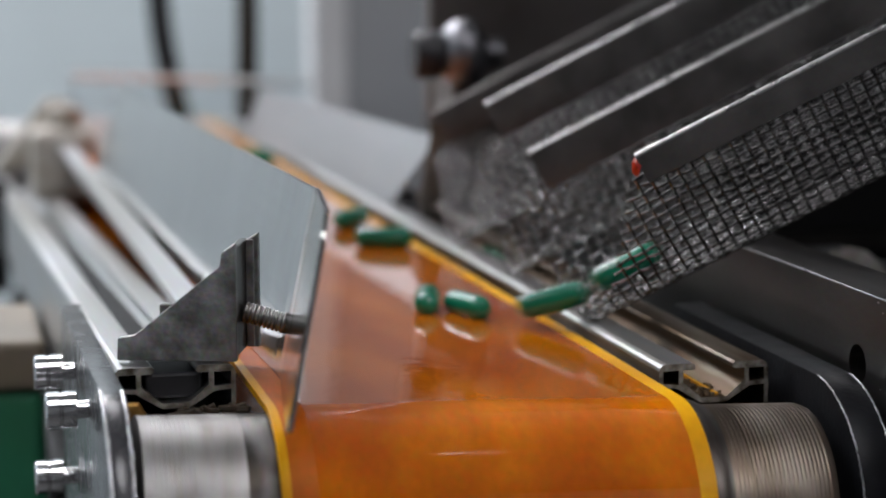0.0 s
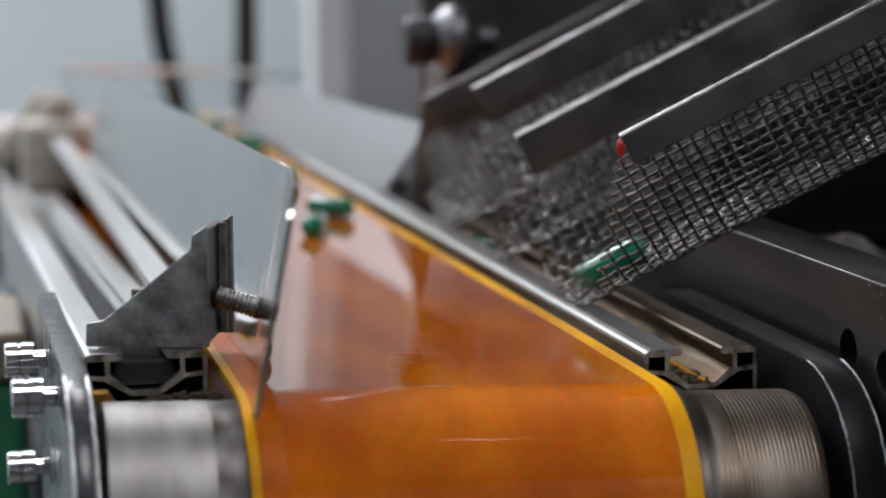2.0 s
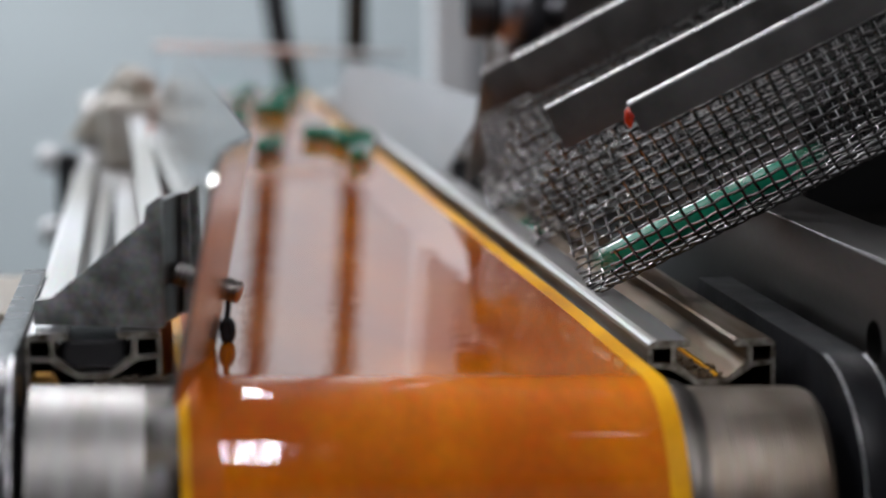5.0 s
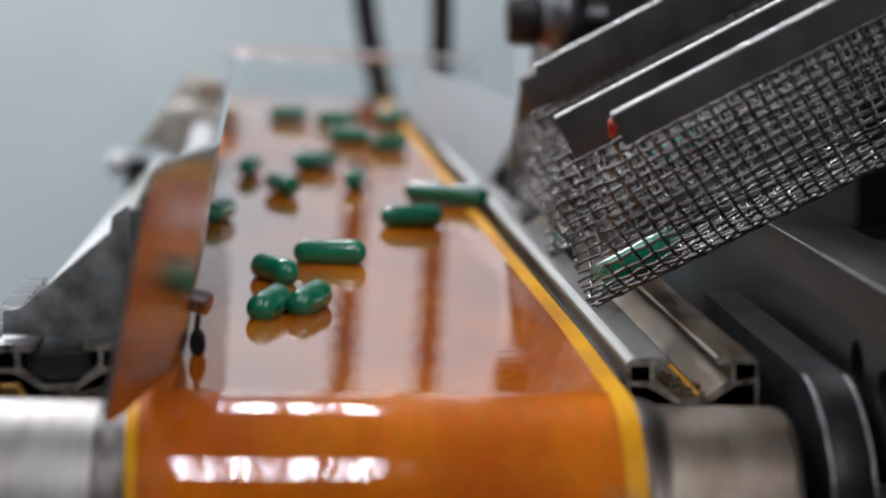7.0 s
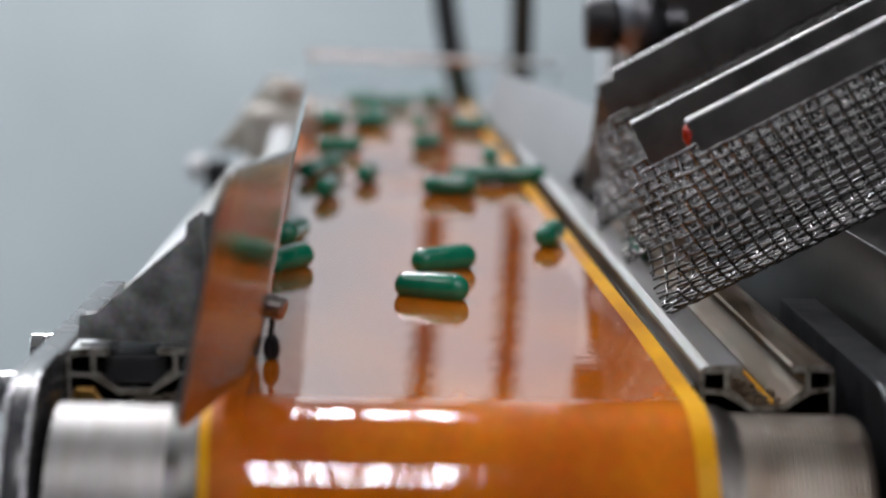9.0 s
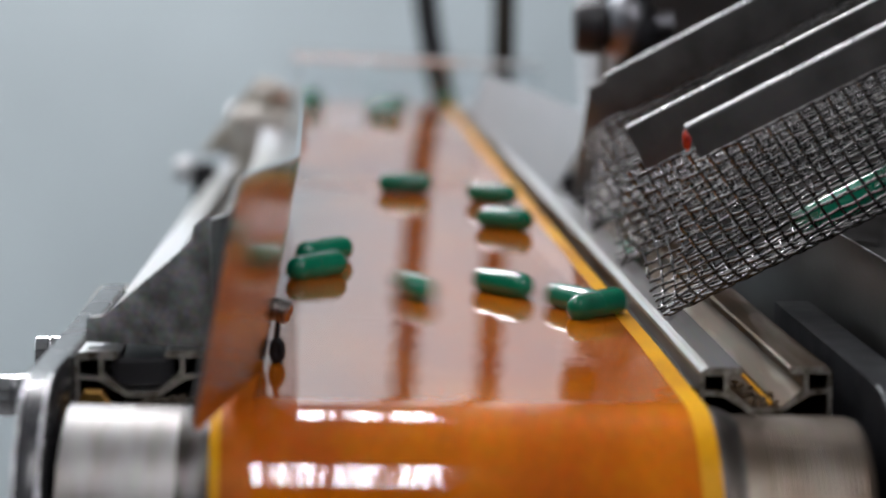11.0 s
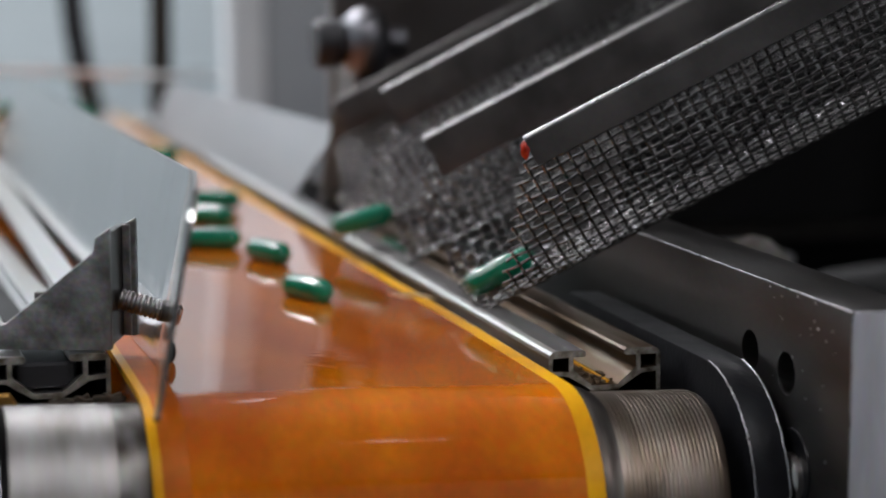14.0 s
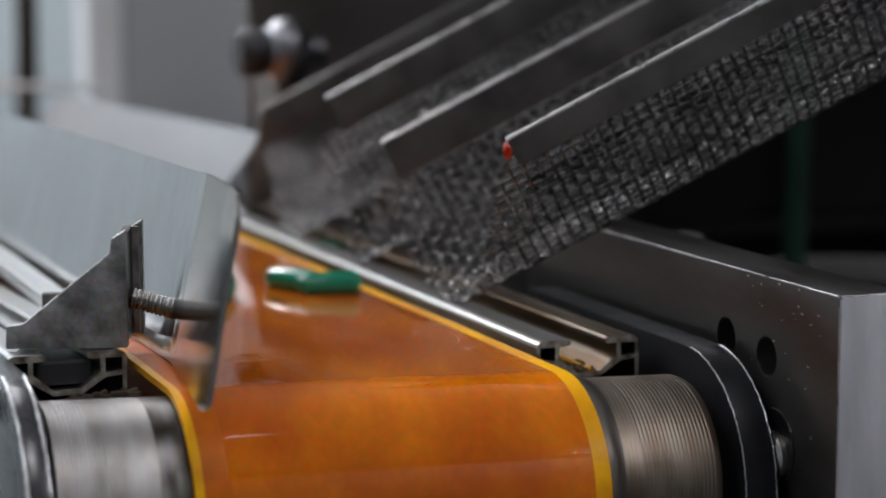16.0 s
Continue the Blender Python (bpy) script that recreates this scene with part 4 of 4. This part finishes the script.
splice = part("splice", tubes(fray, 0.0003, 5), TAN, conveyor, "frayed tan belt splice")


spot = bmesh.new()
for cx, cy, rr in ((0, 0, 0.0011), (0.0012, 0.0006, 0.0007), (-0.0009, 0.0010, 0.0006), (0.0004, -0.0013, 0.0005)):
    bmesh.ops.create_circle(spot, cap_ends=True, segments=14, radius=rr, matrix=Matrix.Translation((0.0148 + cx, cy, 0.00025 + 0.0001 * cx / 0.0012)))
bmesh.ops.solidify(spot, geom=spot.faces[:], thickness=0.00012)
smut = part("grease_spot", spot, DARK, conveyor, "dark grease spot on the belt")


def motions():
    rate = math.degrees(SPEED / R_DRUM)
    for d in (drum_front, drum_back):
        walk(d, [(k * 0.1, Matrix.Translation(d.location) @ Matrix.Rotation(ROLL, 4, "Y") @ Matrix.Rotation(radians(-rate * 0.1 * k), 4, "X")) for k in range(161)])
    length = 2 * (BELT_END - AX_Y + math.pi * R_B)
    walk(splice, [(k * 0.1, loop_pose(0.09 + (k * 0.1 - 1.0) * length / 6.42)) for k in range(161)])
    walk(smut, [(k * 0.1, loop_pose(-0.0198 + (k * 0.1 - 15.5) * length / 6.42)) for k in range(161)])
    fly((0, 0.031, 0.553, 0, -14))
    fly((0, 0.034, 0.309, 0, 47))
    fly((0, 0.035, 0.250, 0, -14))
    fly((0, 0.019, 0.108, 0, 75))
    fly((0, 0.029, 0.098, 0, -75), (0.5, 0.022, 0.245, 0, 70))
    fly((0, 0.049, 0.075, 0.0050, 'a'), (0.5, 0.032, 0.236, 0, 82))
    fly((0, 0.071, 0.075, 0.0140, 'a'))
    fly((0.5, 0.054, 0.075, 0.0020, 'a'), (1, 0.020, 0.237, 0, 65))
    fly((1, 0.042, 0.681, 0, -15))
    fly((1, 0.035, 0.261, 0, -15))
    fly((1, 0.059, 0.200, 0.0140, 'b'))
    fly((1, 0.027, 0.086, 0, -50))
    fly((1.5, 0.040, 0.120, 0, -15), (2, 0.030, 0.309, 0, -45))
    fly((1.5, 0.023, 0.086, 0, -55), (2, 0.015, 0.255, 0, 70))
    fly((2.5, 0.003, 0.212, 0, 70))
    fly((2.5, 0.026, 0.116, 0, -13), (3, 0.025, 0.296, 0, -13), (3.5, 0.026, 0.448, 0, 18))
    fly((2.5, 0.065, 0.075, 0.0220, 'a'), (2.8, 0.011, 0.267, 0, 60), (3, -0.030, 0.324, 0, 70))
    fly((3, 0.045, 0.142, 0, -13), (3.5, 0.025, 0.286, 0, -12), (4, 0.026, 0.462, 0, -11))
    fly((3.5, 0.005, 0.321, 0, 70))
    fly((3.5, -0.005, 0.239, 0, 80))
    fly((3.5, 0.011, 0.182, 0, -12), (4, 0.012, 0.370, 0, -11))
    fly((3.5, 0.038, 0.075, 0.0120, 'a'), (4, 0.027, 0.219, 0, -11))
    fly((3.5, 0.078, 0.075, 0.0090, 'a'), (4, 0.038, 0.238, 0, 19))
    fly((4, -0.012, 0.236, 0, 60))
    fly((4, -0.002, 0.162, 0, 60))
    fly((4, 0.035, 0.110, 0, 68))
    fly((6.5, -0.017, 0.521, 0, -6))
    fly((6.5, 0.007, 0.499, 0, -6))
    fly((6.5, 0.036, 0.509, 0, 44))
    fly((6.5, 0.021, 0.439, 0, -6), (7, 0.011, 0.550, 0, -5))
    fly((6.5, 0.023, 0.335, 0, 80), (7, 0.028, 0.514, 0, 39))
    fly((6.5, -0.003, 0.289, 0, 80), (7, -0.004, 0.428, 0, 60), (7.5, -0.002, 0.527, 0, 46))
    fly((6.5, -0.011, 0.288, 0, 80))
    fly((6.5, -0.033, 0.257, 0, 80))
    fly((6.5, 0.005, 0.197, 0, 75), (7, 0.008, 0.360, 0, 80), (7.5, 0.006, 0.497, 0, 46))
    fly((6.5, -0.028, 0.183, 0, -48), (7, -0.020, 0.336, 0, -67), (7.5, -0.018, 0.478, 0, -66))
    fly((7, 0.034, 0.317, 0, -35))
    fly((7, 0.045, 0.310, 0, -35), (7.5, 0.042, 0.463, 0, 46))
    fly((7, -0.041, 0.252, 0, 75))
    fly((7, 0.023, 0.248, 0, 10), (7.5, 0.024, 0.414, 0, 46))
    fly((7, -0.006, 0.159, 0, -5), (7.5, -0.001, 0.320, 0, -4))
    fly((7, -0.022, 0.124, 0, -65), (7.5, -0.015, 0.291, 0, 26), (8, -0.012, 0.450, 0, -3), (8.5, -0.015, 0.524, 0, -2))
    fly((7, -0.013, 0.075, 0, 72))
    fly((7, -0.023, 0.067, 0, 74), (7.5, -0.033, 0.209, 0, 70), (8, -0.037, 0.351, 0, -3), (8.5, -0.037, 0.492, 0, 27))
    fly((7.5, -0.019, 0.324, 0, -4))
    fly((7.5, 0.019, 0.315, 0, -4), (8, 0.020, 0.508, 0, 56))
    fly((7.5, -0.041, 0.211, 0, -20))
    fly((7.5, -0.037, 0.088, 0, -14), (8, -0.033, 0.257, 0, -3), (8.5, -0.032, 0.399, 0, -2), (9, -0.030, 0.509, 0, -3))
    fly((8, 0.033, 0.362, 0, -3), (8.5, 0.035, 0.494, 0, -2))
    fly((8, 0.010, 0.316, 0, 85))
    fly((8, 0.007, 0.253, 0, 75), (8.5, 0.009, 0.406, 0, 80), (9, 0.010, 0.533, 0, 56))
    fly((8, -0.041, 0.130, 0, 70), (8.5, -0.039, 0.263, 0, 70))
    fly((8, -0.035, 0.129, 0, 80), (8.5, -0.032, 0.279, 0, 70))
    fly((8, 0.042, 0.111, 0, -14), (8.5, 0.044, 0.260, 0, -2), (9, 0.044, 0.398, 0, -3))
    fly((8, 0.004, 0.095, 0, 85), (8.5, 0.014, 0.223, 0, -2))
    fly((8, 0.025, 0.101, 0, -14), (8.5, 0.024, 0.239, 0, -19), (9, 0.026, 0.394, 0, -3))
    fly((8.5, 0.037, 0.315, 0, 80))
    fly((8.5, -0.020, 0.245, 0, 82), (9, -0.017, 0.391, 0, 80))
    fly((8.5, -0.035, 0.188, 0, 80), (9, -0.032, 0.339, 0, 80))
    fly((8.5, -0.038, 0.061, 0, -25), (9, -0.041, 0.212, 0, 75))
    fly((9, 0.041, 0.218, 0, 75))
    fly((9, -0.040, 0.152, 0, 60))
    fly((9, 0.005, 0.158, 0, 32))
    fly((9, -0.000, 0.105, 0, -28))
    fly((11.5, 0.001, 0.524, 0, -4))
    fly((11.5, 0.033, 0.493, 0, -35))
    fly((11.5, 0.032, 0.421, 0, -35), (12, 0.028, 0.571, 0, -7))
    fly((11.5, -0.029, 0.336, 0, 45))
    fly((11.5, -0.031, 0.301, 0, 45))
    fly((11.5, -0.021, 0.269, 0, -67), (12, -0.022, 0.407, 0, -47))
    fly((11.5, 0.018, 0.279, 0, -46), (12, 0.019, 0.409, 0, -7), (12.5, 0.017, 0.553, 0, -60))
    fly((11.5, 0.027, 0.257, 0, -35), (12, 0.025, 0.376, 0, -38))
    fly((11.5, 0.044, 0.241, 0, 75))
    fly((11.5, 0.024, 0.183, 0, -35), (12, 0.022, 0.307, 0, -7), (12.5, 0.021, 0.480, 0, -9), (13, 0.021, 0.558, 0, -12))
    fly((11.5, -0.019, 0.153, 0, -35), (12, -0.020, 0.316, 0, -38))
    fly((11.5, 0.029, 0.130, 0, 5), (12, 0.042, 0.318, 0, -58), (12.5, 0.033, 0.466, 0, 20))
    fly((12, 0.038, 0.523, 0, -38))
    fly((12, 0.017, 0.242, 0, -7))
    fly((12, -0.027, 0.198, 0, 60))
    fly((12, 0.007, 0.169, 0, -7), (12.5, 0.010, 0.348, 0, 20), (13, 0.008, 0.494, 0, 37))
    fly((12, 0.016, 0.162, 0, -57))
    fly((12, -0.011, 0.141, 0, -32), (12.5, -0.011, 0.294, 0, -51))
    fly((12, -0.007, 0.119, 0, -65))
    fly((12, -0.024, 0.103, 0, 55))
    fly((12.5, -0.003, 0.207, 0, -40))
    fly((12.5, -0.018, 0.170, 0, 78))
    fly((12.5, 0.039, 0.119, 0, -26), (13, 0.039, 0.275, 0, -28), (13.5, 0.032, 0.419, 0, -14), (14, 0.027, 0.532, 0, -16))
    fly((12.5, -0.012, 0.097, 0, -40), (13, -0.005, 0.204, 0, 65))
    fly((13, -0.026, 0.090, 0, -45))
    fly((13.37, 0.045, 0.192, 0.0080, 'b'), (13.51, -0.006, 0.225, 0, 80))
    fly((13.5, 0.054, 0.200, 0.0100, 'b'), (14, 0.025, 0.343, 0, -16))
    fly((13.5, 0.015, 0.094, 0, -54))
    fly((13.5, -0.001, 0.078, 0, -18), (14, 0.005, 0.224, 0, -16))
    fly((13.5, 0.084, 0.075, 0.0140, 'a'), (14, 0.019, 0.190, 0, -67))
    fly((14, 0.053, 0.200, 0.0090, 'b'), (14.5, 0.032, 0.348, 0, -18))
    fly((14, 0.016, 0.109, 0, -67), (14.5, 0.030, 0.272, 0, -2))
    fly((14, 0.065, 0.075, 0.0090, 'a'), (14.5, 0.005, 0.144, 0, -49))
    fly((15, 0.033, 0.260, 0, 60))
    fly((15, 0.025, 0.225, 0, 75))
    fly((15, 0.042, 0.200, 0.0050, 'b'))
    fly((15, 0.050, 0.075, 0.0050, 'a'), (15.5, 0.030, 0.228, 0, -21))
    fly((15, 0.057, 0.075, 0.0130, 'a'), (15.5, 0.032, 0.152, 0, 75))
    fly((15.5, 0.019, 0.109, 0, -21))
    fly((15.8, 0.038, 0.068, 0, -20), (16, 0.026, 0.126, 0, -60))
    fly((15.8, 0.011, 0.0625, 0, 5), (15.9, -0.004, 0.080, 0, 30), (16, 0.000, 0.113, 0, 70))
    fly((16, 0.035, 0.116, 0, -5))


motions()
